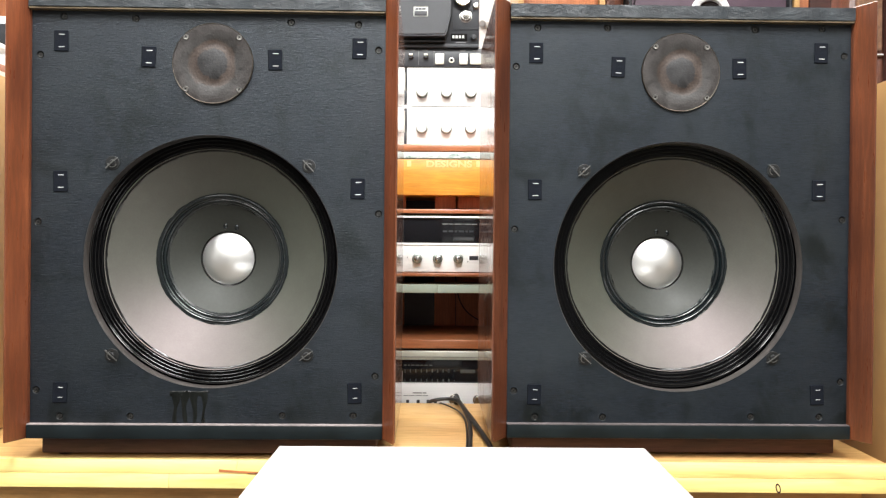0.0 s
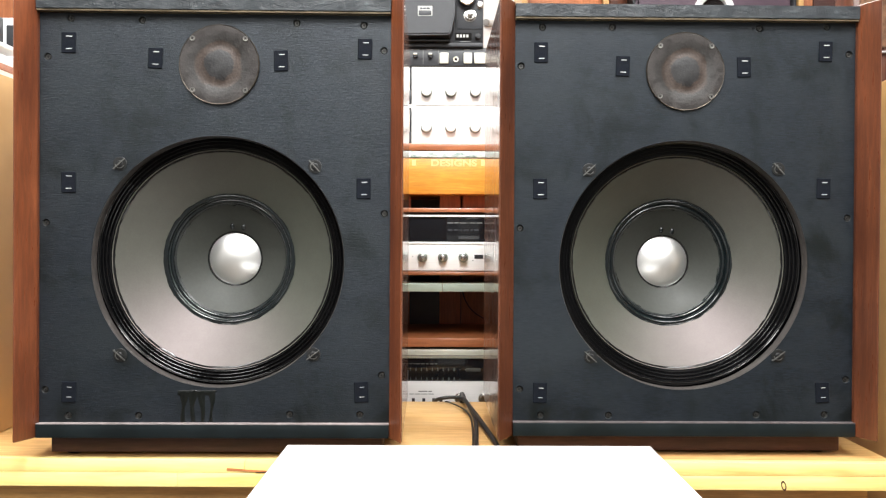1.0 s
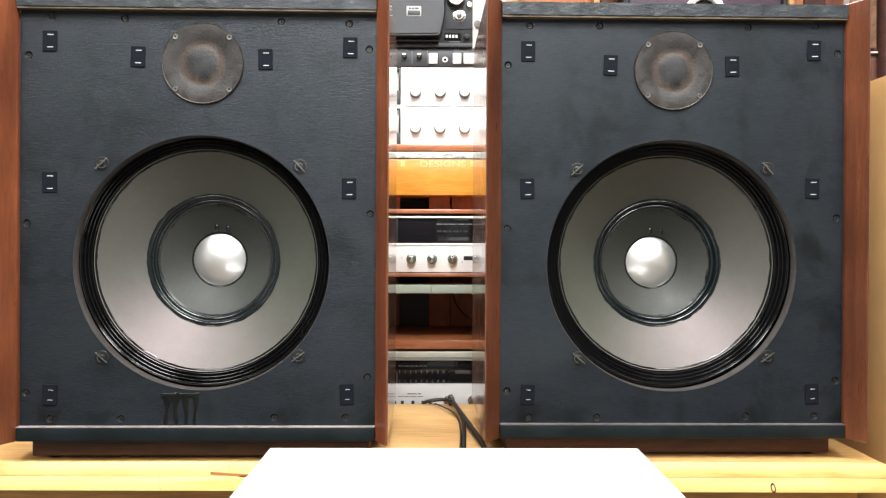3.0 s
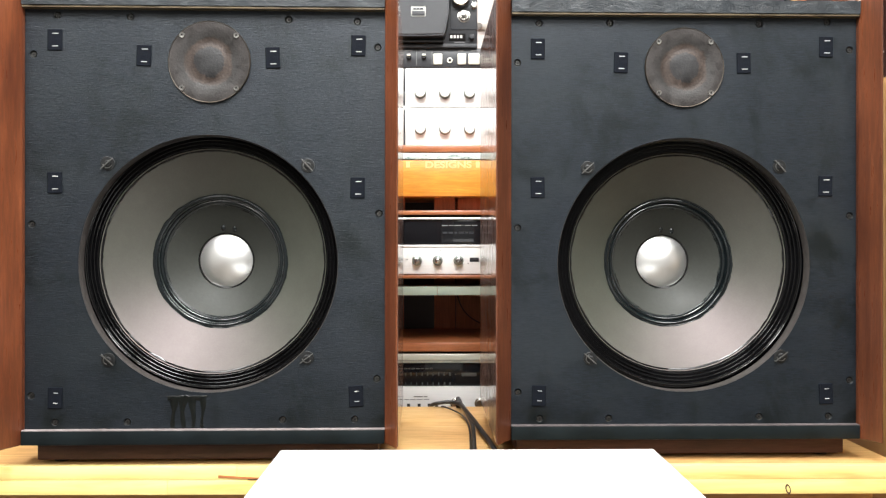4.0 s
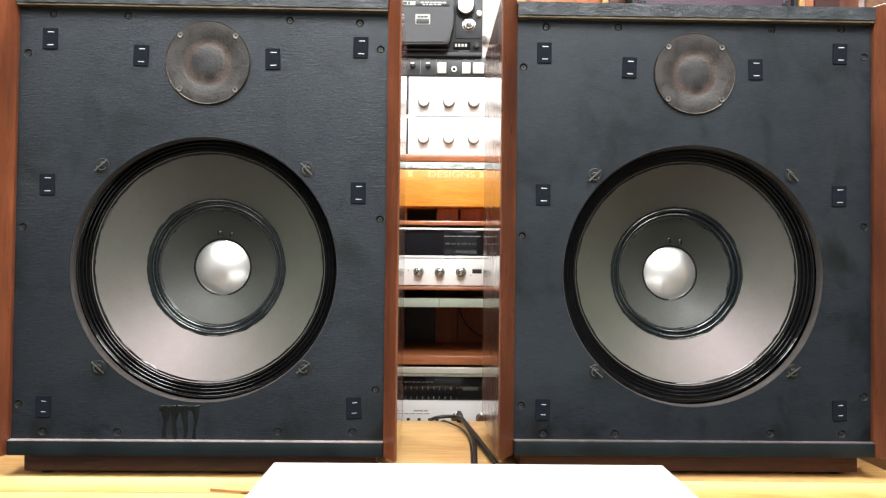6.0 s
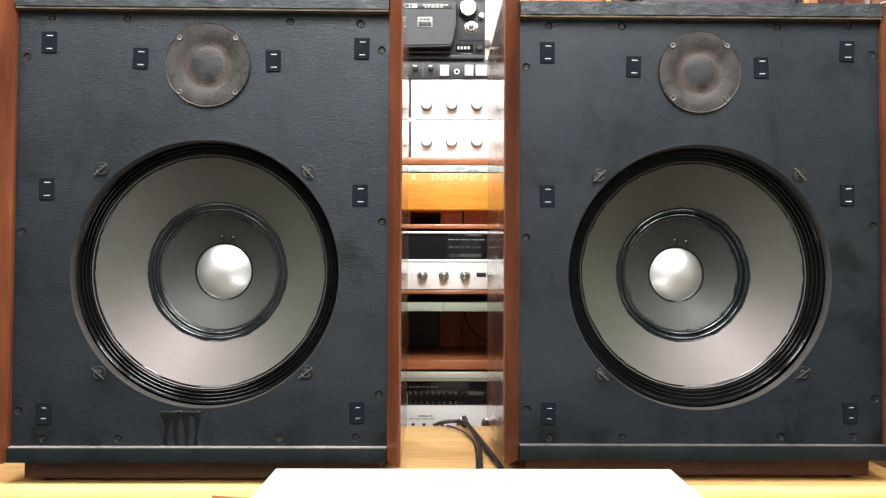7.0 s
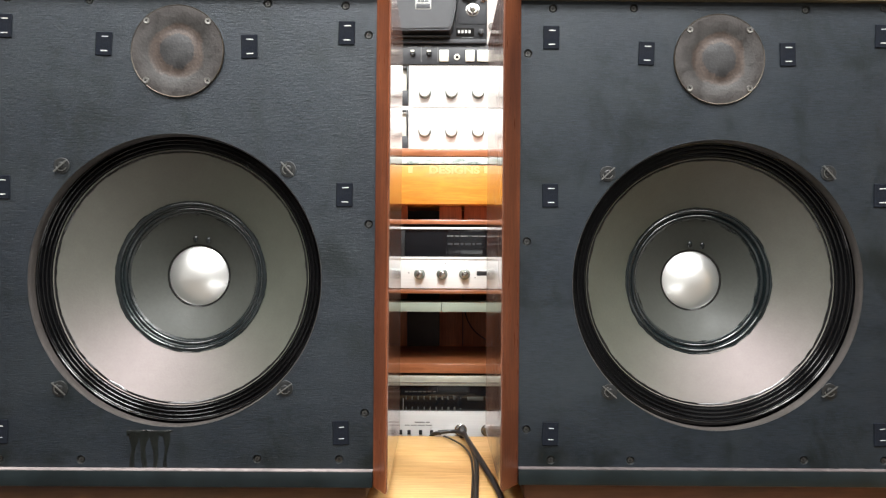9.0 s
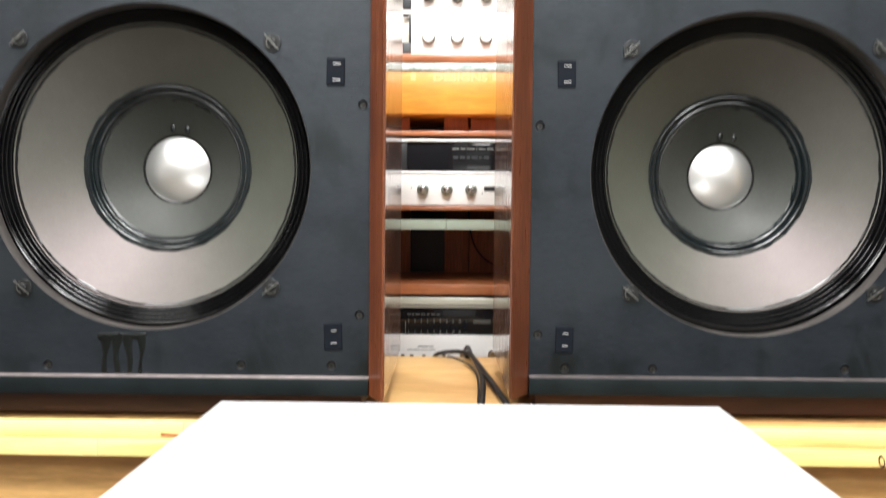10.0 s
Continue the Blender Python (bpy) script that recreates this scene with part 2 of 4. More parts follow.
WHITE_TOP = plain("white_laminate", (0.62, 0.62, 0.62), 0.35, 0.0, 0.015, 20)
CREAM = plain("ivory_button", (0.78, 0.76, 0.66), 0.4, 0.0, 0.04)
SILVER = brushed("brushed_silver_panel")
PALE_SILVER = plain("pale_anodised_panel", (0.86, 0.85, 0.82), 0.4, 0.1, 0.02, 50)
CHROME = plain("turned_aluminium_knob", (0.62, 0.61, 0.58), 0.25, 1.0, 0.05, 80)
# darker copy of the knob metal; shade on the knob sides is in its colour
KNOB_SIDE = plain("shaded_knob_metal", (0.30, 0.34, 0.31), 0.3, 1.0, 0.1, 80)
GREEN_GLASS = glass("pale_green_glass", (0.62, 0.72, 0.60))
CLEAR_GLASS = mottled_glass("clear_glass_edge")
PURPLE = plain("purple_black_baffle", (0.085, 0.055, 0.075), 0.55, 0.0, 0.1, 60)
RED_WOOD = wood("orange_red_cabinet", (0.40, 0.13, 0.05), (0.55, 0.21, 0.09), "z", 0.35, 0.1)
FLOOR_MAT = wood("dark_oak_floor", (0.055, 0.045, 0.036), (0.11, 0.09, 0.07), "y", 0.4, 0.0, 0.6)
WEAVE = plain("brown_woven_grille", (0.20, 0.11, 0.065), 0.8, 0.0, 0.5, 500, 0.6)
LETTER = plain("pale_gilt_letter", (0.90, 0.58, 0.24), 0.4, 0.2, 0.05)
PRINT = plain("pale_print", (0.55, 0.55, 0.52), 0.6, 0.0, 0.1)
GREY_PRINT = plain("grey_print", (0.26, 0.26, 0.25), 0.6, 0.0, 0.1)
DIM_PRINT = plain("faint_dial_print", (0.085, 0.085, 0.075), 0.6, 0.0, 0.2)
TUBE = glowing("lit_diffuser", (1.0, 0.97, 0.93), 6.0)


# ---- mesh helpers ----
def finish(bm, name, mat, parent=None, smooth=False, label=""):
    bmesh.ops.recalc_face_normals(bm, faces=bm.faces)
    me = bpy.data.meshes.new(name)
    if smooth:
        for f in bm.faces:
            f.smooth = True
    bm.to_mesh(me)
    bm.free()
    if smooth:
        me.set_sharp_from_angle(angle=radians(38))
    me.materials.append(mat)
    ob = new(name, me)
    if parent is not None:
        ob.parent = parent
    if label:
        ob["label"] = label
    return ob


def box(bm, x0, x1, y0, y1, z0, z1, bevel=0.0, seg=1):
    made = bmesh.ops.create_cube(bm, size=1.0)["verts"]
    for v in made:
        v.co = ((x0 + x1) / 2 + v.co.x * (x1 - x0), (y0 + y1) / 2 + v.co.y * (y1 - y0), (z0 + z1) / 2 + v.co.z * (z1 - z0))
    if bevel:
        edges = list({e for v in made for e in v.link_edges})
        bmesh.ops.bevel(bm, geom=edges, offset=bevel, segments=seg, affect="EDGES", profile=0.5)
    return bm


def block(name, dims, mat, parent=None, bevel=0.0015, seg=2, label=""):
    return finish(box(bmesh.new(), *dims, bevel, seg), name, mat, parent, bevel > 0, label)


def prism(bm, outline, z0, z1):
    """A plan outline (x, y) pulled up from z0 to z1."""
    lo = [bm.verts.new((x, y, z0)) for x, y in outline]
    hi = [bm.verts.new((x, y, z1)) for x, y in outline]
    n = len(outline)
    bm.faces.new(lo[::-1])
    bm.faces.new(hi)
    for i in range(n):
        bm.faces.new((lo[i], lo[(i + 1) % n], hi[(i + 1) % n], hi[i]))
    return bm


def lathe(bm, profile, steps=96, at=(0, 0, 0)):
    """Turn (radius, depth) about the y axis through at; depth runs along +y."""
    rings = []
    for r, d in profile:
        if r < 1e-6:
            rings.append([bm.verts.new((at[0], at[1] + d, at[2]))])
        else:
            rings.append([bm.verts.new((at[0] + r * math.cos(a), at[1] + d, at[2] + r * math.sin(a)))
                          for a in (2 * math.pi * k / steps for k in range(steps))])
    for a, b in zip(rings, rings[1:]):
        for k in range(steps):
            j = (k + 1) % steps
            if len(a) == 1 and len(b) == 1:
                continue
            if len(a) == 1:
                bm.faces.new((a[0], b[j], b[k]))
            elif len(b) == 1:
                bm.faces.new((a[k], a[j], b[0]))
            else:
                bm.faces.new((a[k], a[j], b[j], b[k]))
    return bm


def turned(name, profile, mat, parent, steps=96, at=(0, 0, 0), label="", ragged=()):
    """A turned part; ragged: (ring of the profile, how far its radius wanders) for hand-painted edges."""
    bm = lathe(bmesh.new(), profile, steps, at)
    bm.verts.ensure_lookup_table()
    for ring, size in ragged:
        ring %= len(profile)
        for k in range(steps):
            v = bm.verts[ring * steps + k]
            dx, dz = v.co.x - at[0], v.co.z - at[2]
            q = Vector((v.co.x * 55, ring * 0.7 + at[0] * 9, v.co.z * 55))
            f = 1 + size * (noise.noise(q) + 0.6 * noise.noise(q * 3.1)) / max(1e-6, math.hypot(dx, dz))
            v.co.x, v.co.z = at[0] + dx * f, at[2] + dz * f
    return finish(bm, name, mat, parent, True, label)


def part(name, bm, material, parent, label=""):
    return finish(bm, name, material, parent, False, label)


def tube(name, points, radius, mat, parent=None, label=""):
    cu = bpy.data.curves.new(name, "CURVE")
    cu.dimensions, cu.bevel_depth, cu.bevel_resolution, cu.resolution_u = "3D", radius, 4, 12
    sp = cu.splines.new("NURBS")
    sp.points.add(len(points) - 1)
    for p, q in zip(sp.points, points):
        p.co = (*q, 1)
    sp.use_endpoint_u, sp.order_u = True, 4
    cu.use_fill_caps = True
    tmp = new(name, cu)
    me = bpy.data.meshes.new_from_object(tmp.evaluated_get(bpy.context.evaluated_depsgraph_get()))
    bpy.data.objects.remove(tmp)
    ob = new(name, me)
    me.materials.clear()
    me.materials.append(mat)
    for f in me.polygons:
        f.use_smooth = True
    if parent is not None:
        ob.parent = parent
    if label:
        ob["label"] = label
    return ob


def share(name, me, parent, loc, turn=0.0):
    ob = new(name, me)
    ob.parent = parent
    ob.matrix_basis = pose(*loc, 0, turn, 0)
    return ob


def thing(name, at, label, category, group="", kind="", turn=0.0):
    ob = new(name)
    ob.empty_display_size = 0.05
    ob.matrix_basis = pose(*at, 0, 0, turn)
    return tagged(ob, label, category, group, kind)


# ---- the room ----
X0, X1, Y0, Y1 = -2.4, 2.6, -3.2, 3.3


def room():
    f = block("floor", (X0, X1, Y0, Y1, -0.1, 0.0), FLOOR_MAT, None, 0)
    tagged(f, "dark oak laminate floor of the showroom", "floor", kind="structure")
    c = block("ceiling", (X0, X1, Y0, Y1, CEILING, CEILING + 0.1), WHITE_PAINT, None, 0)
    tagged(c, "plain white painted showroom ceiling", "ceiling", kind="structure")
    # south, west and east walls are unseen; their grey holds down the fill light
    for name, d in (("wall_north", (X0, X1, Y1, Y1 + 0.12, 0, CEILING)), ("wall_south", (X0, X1, Y0 - 0.12, Y0, 0, CEILING)),
                    ("wall_west", (X0 - 0.12, X0, Y0, Y1, 0, CEILING)), ("wall_east", (X1, X1 + 0.12, Y0, Y1, 0, CEILING))):
        tagged(block(name, d, WHITE_PAINT if name == "wall_north" else UNSEEN_WALL_GREY, None, 0), "plain painted wall of the showroom", "wall", kind="structure")


def ceiling_light(x, y):
    t = thing("ceiling_light", (x, y, CEILING), "white ceiling light panel with a lit diffuser", "lamp", "ceiling lights")
    block("housing", (-0.38, 0.38, -0.6, 0.6, -0.05, 0.0), WHITE_PAINT, t)
    block("diffuser", (-0.362, 0.362, -0.58, 0.58, -0.058, -0.051), TUBE, t, 0)


room()
for lx, ly, lw in LAMPS:
    ceiling_light(lx, ly)


# ---- the bench ----
BENCH_Z = 0.49
BENCH_TILT = 0.15
BENCH_FRONT, BENCH_BACK, BENCH_LEFT, BENCH_RIGHT = 1.153, 1.592, -1.35, 0.667


def bench():
    t = thing("bench", (0, 0, 0), "long honey-coloured laminated pine bench under the loudspeakers", "bench")
    t.matrix_basis = pose(0, 0, -0.0030, 0, BENCH_TILT, 0.1)
    block("bench_top", (BENCH_LEFT, BENCH_RIGHT, BENCH_FRONT + 0.0145, BENCH_BACK, BENCH_Z - 0.0395, BENCH_Z), BENCH_TOP, t, 0.001)
    # two glued boards on the front edge, in lengths with fine butt joints
    for z0, z1, cuts in ((BENCH_Z - 0.0188, BENCH_Z, (BENCH_LEFT, -0.92, -0.268, BENCH_RIGHT)),
                         (BENCH_Z - 0.0395, BENCH_Z - 0.0193, (BENCH_LEFT, -0.365, 0.10, BENCH_RIGHT))):
        for a, b in zip(cuts, cuts[1:]):
            block("edge_board", (a + 0.0002, b - 0.0002, BENCH_FRONT, BENCH_FRONT + 0.014, z0, z1), PINE_FACE, t, 0.0004)
    block("front_panel", (BENCH_LEFT + 0.03, BENCH_RIGHT - 0.024, BENCH_FRONT + 0.035, BENCH_FRONT + 0.055, 0.05, BENCH_Z - 0.0395), BENCH_CASE, t)
    for x in (BENCH_LEFT + 0.03, BENCH_RIGHT - 0.044):
        block("side_panel", (x, x + 0.02, BENCH_FRONT + 0.056, BENCH_BACK - 0.02, 0.0, BENCH_Z - 0.03955), BENCH_CASE, t)
    block("toe_board", (BENCH_LEFT + 0.05, BENCH_RIGHT - 0.05, BENCH_FRONT + 0.08, BENCH_FRONT + 0.1, 0.0, 0.0495), BENCH_CASE, t)
    bm = bmesh.new()
    prism(bm, [(0.0, -0.0024), (0.026, -0.0036), (0.058, -0.0050), (0.084, -0.0052), (0.084, -0.0030), (0.060, -0.0022), (0.033, -0.0010), (0.0, 0.0014)], 0.0, 0.0016)
    k = finish(bm, "knot_patch", RESIN, t, False, "reddish brown resin split in the board")
    k.matrix_basis = pose(-0.2935, BENCH_FRONT + 0.0010, BENCH_Z - 0.0135, 90, 0, 0)
    block("crack", (-0.252, -0.215, BENCH_FRONT - 0.0012, BENCH_FRONT + 0.001, BENCH_Z - 0.0184, BENCH_Z - 0.0174), PLINTH, t, 0.0001, 1, "dark crack under the resin")
    bm = lathe(bmesh.new(), [(0.0036, 0.0004), (0.0042, 0.0), (0.0054, 0.0002), (0.006, 0.0012)], 20)
    bmesh.ops.scale(bm, vec=(0.62, 1, 1.3), verts=bm.verts)
    k = finish(bm, "knot", PLINTH, t, True, "dark oval knot")
    k.matrix_basis = pose(0.5045, BENCH_FRONT - 0.0008, BENCH_Z - 0.033, 0, -14, 0)


bench()


# ---- the loudspeakers ----
HALF, SIDE_T = 0.2505, 0.0180
SIDE_LOW = 0.0315
DEPTH = 0.298


def screw_mesh(name, radius, mat):
    """A countersunk cross-head screw facing -y."""
    bm = bmesh.new()
    lathe(bm, [(radius * 1.0, 0.0012), (radius * 0.97, -0.0004), (radius * 0.85, -0.0010), (radius * 0.5, -0.0009), (0.0, -0.0009)], 16)
    ob = finish(bm, name, mat, None, False)
    me = ob.data
    bpy.data.objects.remove(ob)
    return me


def pad_mesh():
    bm = bmesh.new()
    box(bm, -0.0102, 0.0102, -0.0014, 0.0, -0.0148, 0.0148, 0.0007)
    ob = finish(bm, "tmp", PAD, None)
    me = ob.data
    bpy.data.objects.remove(ob)
    return me


def staple_mesh():
    bm = box(bmesh.new(), -0.0042, 0.0040, -0.0020, -0.0013, -0.0005, 0.0005, 0.0002)
    ob = finish(bm, "tmp", STITCH, None)
    me = ob.data
    bpy.data.objects.remove(ob)
    return me


def clip_mesh():
    """A washer under a screw head with a bent wire across it."""
    bm = bmesh.new()
    lathe(bm, [(0.0098, 0.0), (0.0098, -0.0009), (0.0092, -0.0012), (0.0048, -0.0012), (0.0044, -0.0030), (0.0030, -0.0036), (0.0012, -0.0034), (0.0008, -0.0024), (0.0, -0.0024)], 20)
    ob = finish(bm, "tmp", WASHER, None)
    me = ob.data
    bpy.data.objects.remove(ob)
    return me


def sink_mesh():
    """The bare cone of a screw hole."""
    ob = finish(lathe(bmesh.new(), [(0.00545, 0.0003), (0.0047, 0.0015), (0.0036, 0.0036)], 18), "tmp", BARE_SINK, None, True)
    me = ob.data
    bpy.data.objects.remove(ob)
    return me


def wire_mesh():
    """A thin straight pin across the washer and an open wire loop under it."""
    bm = bmesh.new()
    box(bm, -0.0116, 0.0108, -0.0052, -0.0040, -0.00075, 0.00075)
    box(bm, -0.0116, -0.0102, -0.0040, 0.0, -0.00055, 0.00055)
    bmesh.ops.rotate(bm, cent=(0, 0, 0), matrix=Matrix.Rotation(-0.75, 3, "Y"), verts=bm.verts)
    prev = None
    for k in range(19):
        a = radians(-170 + 150 * k / 18)
        row = [bm.verts.new(((0.0062 + e * 0.0005) * math.cos(a), -0.0020 - q * 0.0011, (0.0062 + e * 0.0005) * math.sin(a))) for e, q in ((-1, 0), (-1, 1), (1, 1), (1, 0))]
        if prev:
            for i in range(4):
                bm.faces.new((prev[i], prev[(i + 1) % 4], row[(i + 1) % 4], row[i]))
        prev = row
    ob = finish(bm, "tmp", WIRE_STEEL, None)
    me = ob.data
    bpy.data.objects.remove(ob)
    return me


def cross_mesh():
    # near-black bars on the head stand in for the shaded cross recess
    bm = bmesh.new()
    box(bm, -0.0019, 0.0019, -0.0012, -0.0004, -0.0005, 0.0005)
    box(bm, -0.0005, 0.0005, -0.0013, -0.0004, -0.0019, 0.0019)
    ob = finish(bm, "tmp", DARK, None)
    me = ob.data
    bpy.data.objects.remove(ob)
    return me


SINK_ME, WIRE_ME, CROSS_ME = sink_mesh(), wire_mesh(), cross_mesh()
SCREW_ME = screw_mesh("screw_head", 0.0037, DULL_SCREW)
BRIGHT_SCREW_ME = screw_mesh("bright_screw_head", 0.0042, SCREW)
PAD_ME, STAPLE_ME, CLIP_ME = pad_mesh(), staple_mesh(), clip_mesh()


def baffle_board(cx, cz, r, z0, z1, thick, steps=120):
    """A board with a round hole right through it."""
    bm = bmesh.new()
    angles = sorted({2 * math.pi * k / steps for k in range(steps)} |
                    {math.atan2(z - cz, x - cx) % (2 * math.pi) for x in (-HALF, HALF) for z in (z0, z1)})
    rows = []
    for a in angles:
        c, s = math.cos(a), math.sin(a)
        far = min([((HALF if c > 0 else -HALF) - cx) / c] if abs(c) > 1e-9 else [9] )
        if abs(s) > 1e-9:
            far = min(far, ((z1 if s > 0 else z0) - cz) / s)
        rows.append([bm.verts.new((cx + k * c, y, cz + k * s)) for k, y in ((r, 0.0), (far, 0.0), (far, thick), (r + 0.001, thick))])
    n = len(rows)
    for i in range(n):
        a, b = rows[i], rows[(i + 1) % n]
        for k in range(4):
            bm.faces.new((a[k], a[(k + 1) % 4], b[(k + 1) % 4], b[k]))
    return bm


def countersink(board, places):
    """Conical screw holes cut into the board's face."""
    bm = bmesh.new()
    for x, z in places:
        lathe(bm, [(0.0, -0.001), (0.0060, -0.001), (0.0036, 0.0040), (0.0, 0.0042)], 18, (x, 0, z))
    bmesh.ops.recalc_face_normals(bm, faces=bm.faces)
    cutter = finish(bm, "cutter", DARK, board.parent)
    mod = board.modifiers.new("holes", "BOOLEAN")
    mod.operation, mod.solver, mod.object = "DIFFERENCE", "EXACT", cutter
    me = bpy.data.meshes.new_from_object(board.evaluated_get(bpy.context.evaluated_depsgraph_get()))
    board.modifiers.clear()
    mat = board.data.materials[0]
    board.data = me
    me.materials.clear()
    me.materials.append(mat)
    bpy.data.objects.remove(cutter)


def drips(parent, cx, cz, mat):
    """Dried black runs below the woofer."""
    rnd = random.Random(5)
    x = cx - 0.023
    for k in range(4):
        bm = bmesh.new()
        w = 0.0078 + 0.004 * rnd.random()
        ln = 0.040 + 0.010 * rnd.random()
        prev = None
        steps = 14
        for s in range(steps + 1):
            f = s / steps
            ww = w * (1.75 - 1.1 * min(1.0, f * 2.2) + 0.10 * math.sin(9 * f + 1.7 * k))
            ox = 0.0012 * math.sin(6 * f + 2 * k)
            row = [bm.verts.new((x + ox + e * ww / 2, 0.0004 - 0.0016 * (1 - e * e), cz - f * ln)) for e in (-1, -0.5, 0, 0.5, 1)]
            if prev:
                for q in range(4):
                    bm.faces.new((prev[q], prev[q + 1], row[q + 1], row[q]))
            prev = row
        finish(bm, "glue_drip", mat, parent, True, "dried black drip mark")
        x += 0.0135
    bm = bmesh.new()
    rows = []
    for k in range(15):
        f = k / 14
        h = 0.007 + 0.003 * math.sin(11 * f) + 0.002 * math.sin(23 * f + 1)
        rows.append([bm.verts.new((cx - 0.031 + 0.056 * f, 0.0004 - 0.0015 * (1 - e * e), cz + 0.002 - h * (e + 1) / 2)) for e in (-1, -0.4, 0.4, 1)])
    for a, b in zip(rows, rows[1:]):
        for q in range(3):
            bm.faces.new((a[q], a[q + 1], b[q + 1], b[q]))
    finish(bm, "glue_smear", mat, parent, True, "dried black smear")


def loudspeaker(at, turn, top, label, hole, woofer, depths, tweeter, pads, screws, clips, stained):
    """Local frame: x across, y into the cabinet from the baffle's face, z up from the bench."""
    t = thing("loudspeaker", at, label, "loudspeaker", "pair of floor loudspeakers", turn=turn)
    t.matrix_basis = pose(*at, 0, BENCH_TILT, turn)
    z0, z1 = 0.0322, top + 0.022
    # cabinet
    block("cabinet_back", (-HALF + 0.0005, HALF - 0.0005, DEPTH - 0.02, DEPTH, z0, z1 - 0.025), PLINTH, t)
    block("cabinet_top", (-HALF + 0.0005, HALF - 0.0005, 0.004, DEPTH, z1 - 0.015, z1 - 0.001), SLATE, t)
    block("cabinet_bottom", (-HALF + 0.0005, HALF - 0.0005, 0.019, DEPTH - 0.021, z0, z0 + 0.018), PLINTH, t)
    for s in (-1, 1):
        bm = bmesh.new()
        thick = SIDE_T if stained or s > 0 else SIDE_T + 0.005
        xi, xo = s * HALF, s * (HALF + thick)
        prism(bm, [(xi, DEPTH), (xi, -0.007), (xi + s * (thick - 0.0025), -0.0385), (xo - s * 0.0012, -0.0402), (xo, -0.039), (xo, DEPTH)], SIDE_LOW, top + 0.025)
        bmesh.ops.bevel(bm, geom=[e for e in bm.edges if abs(e.verts[0].co.z - e.verts[1].co.z) < 1e-6], offset=0.0012, segments=1, affect="EDGES")
        ob = part("side_panel", bm, WALNUT if stained else WALNUT_DARK, t, "red walnut side panel with a bevelled front edge")
        block("lacquered_face", (xo, xo + 0.0012, -0.036, DEPTH, SIDE_LOW + 0.002, top + 0.023) if s > 0 else (xo - 0.0012, xo, -0.036, DEPTH, SIDE_LOW + 0.002, top + 0.023),
              WALNUT_GLOSS, ob, 0, 1, "glossy lacquered outer veneer")
    # front boards
    wx, wz = woofer
    hx, hz, hr = hole
    board = part("baffle", baffle_board(hx, hz, hr, 0.048, top + 0.006, 0.018), VINYL if stained else SMOOTH_VINYL, t, "black embossed vinyl baffle")
    countersink(board, screws)
    bm = bmesh.new()
    lathe(bm, [(hr - 0.0002, 0.0005), (hr - 0.0012, 0.0022), (hr - 0.0012, 0.0178), (hr - 0.0001, 0.0179)], 120, (hx, 0, hz))
    finish(bm, "hole_edge", RAW_EDGE, t, True, "raw grey-brown board edge")
    bm = box(bmesh.new(), -HALF + 0.0003, HALF - 0.0003, -0.013, 0.002, top + 0.0035, top + 0.0215)
    bmesh.ops.subdivide_edges(bm, edges=[e for e in bm.edges if abs(e.verts[0].co.x - e.verts[1].co.x) > 0.1], cuts=120)
    for v in bm.verts:
        n = noise.noise(Vector((v.co.x * 60, v.co.z * 90, 3.1)))
        if v.co.y < -0.01:
            v.co.y += 0.0011 * n
    part("top_rail", bm, SLATE, t, "rough hammered slate-black top rail")
    block("gilt_strip", (-HALF + 0.0003, HALF - 0.0003, -0.0115, 0.0, top, top + 0.0032), GILT, t, 0.0005, 1, "thin tarnished gilt strip")
    block("bottom_rail", (-HALF + 0.0003, HALF - 0.0003, -0.0125, -0.0005, 0.0322, 0.0512), RAIL_BLACK, t, 0.0008, 2, "black bottom rail")
    block("ledge", (-HALF + 0.0003, HALF - 0.0003, -0.0118, -0.0008, 0.0512, 0.0524), DUST_EDGE if stained else WORN_EDGE, t, 0.0003, 1, "dusty worn ledge")
    block("plinth", (-HALF + 0.010, HALF - 0.010, 0.016, DEPTH - 0.03, 0.005, 0.0318), PLINTH, t, 0.002)
    for x in (-0.215, 0.215):
        for y in (0.04, DEPTH - 0.06):
            bm = bmesh.new()
            bmesh.ops.create_cone(bm, cap_ends=True, segments=20, radius1=0.011, radius2=0.012, depth=0.005, matrix=Matrix.Translation((x, y, 0.0025)))
            part("foot", bm, CABLE, t)
    # woofer, set behind the board
    d = 0.0185
    w = turned("woofer", [(0.192, d), (0.192, d + 0.006), (0.1795, d + 0.006), (0.1785, d + 0.001), (0.1795, d)], RUBBER, t, 120, (wx, 0, wz), "fifteen-inch woofer with a doped pleated surround")
    c0, c1, c2, c3 = depths
    prof, n = [], 64
    for k in range(n + 1):
        f = k / n
        prof.append((0.1786 - 0.0190 * f, d + 0.003 + (c0 - d - 0.003) * f - 0.0017 * math.sin(f * math.pi * 8)))
    prof.append((0.1578, c0 + 0.0004))
    prof.append((0.1570, c0 + 0.0014))
    turned("surround", prof, RUBBER, w, 180, (wx, 0, wz), "glossy black pleated surround", [(-1, 0.0012), (-2, 0.0004)])
    prof = []
    for k in range(15):
        f = k / 14
        prof.append((0.1608 - 0.0648 * f, c0 - 0.0008 + (c1 - c0 + 0.0022) * f ** 0.94))
    turned("cone", prof, PAPER, w, 144, (wx, 0, wz), "grey-brown ribless paper cone")
    prof = [(0.0990, c1 - 0.0016), (0.0980, c1 - 0.0013)]
    for k in range(25):
        f = k / 24
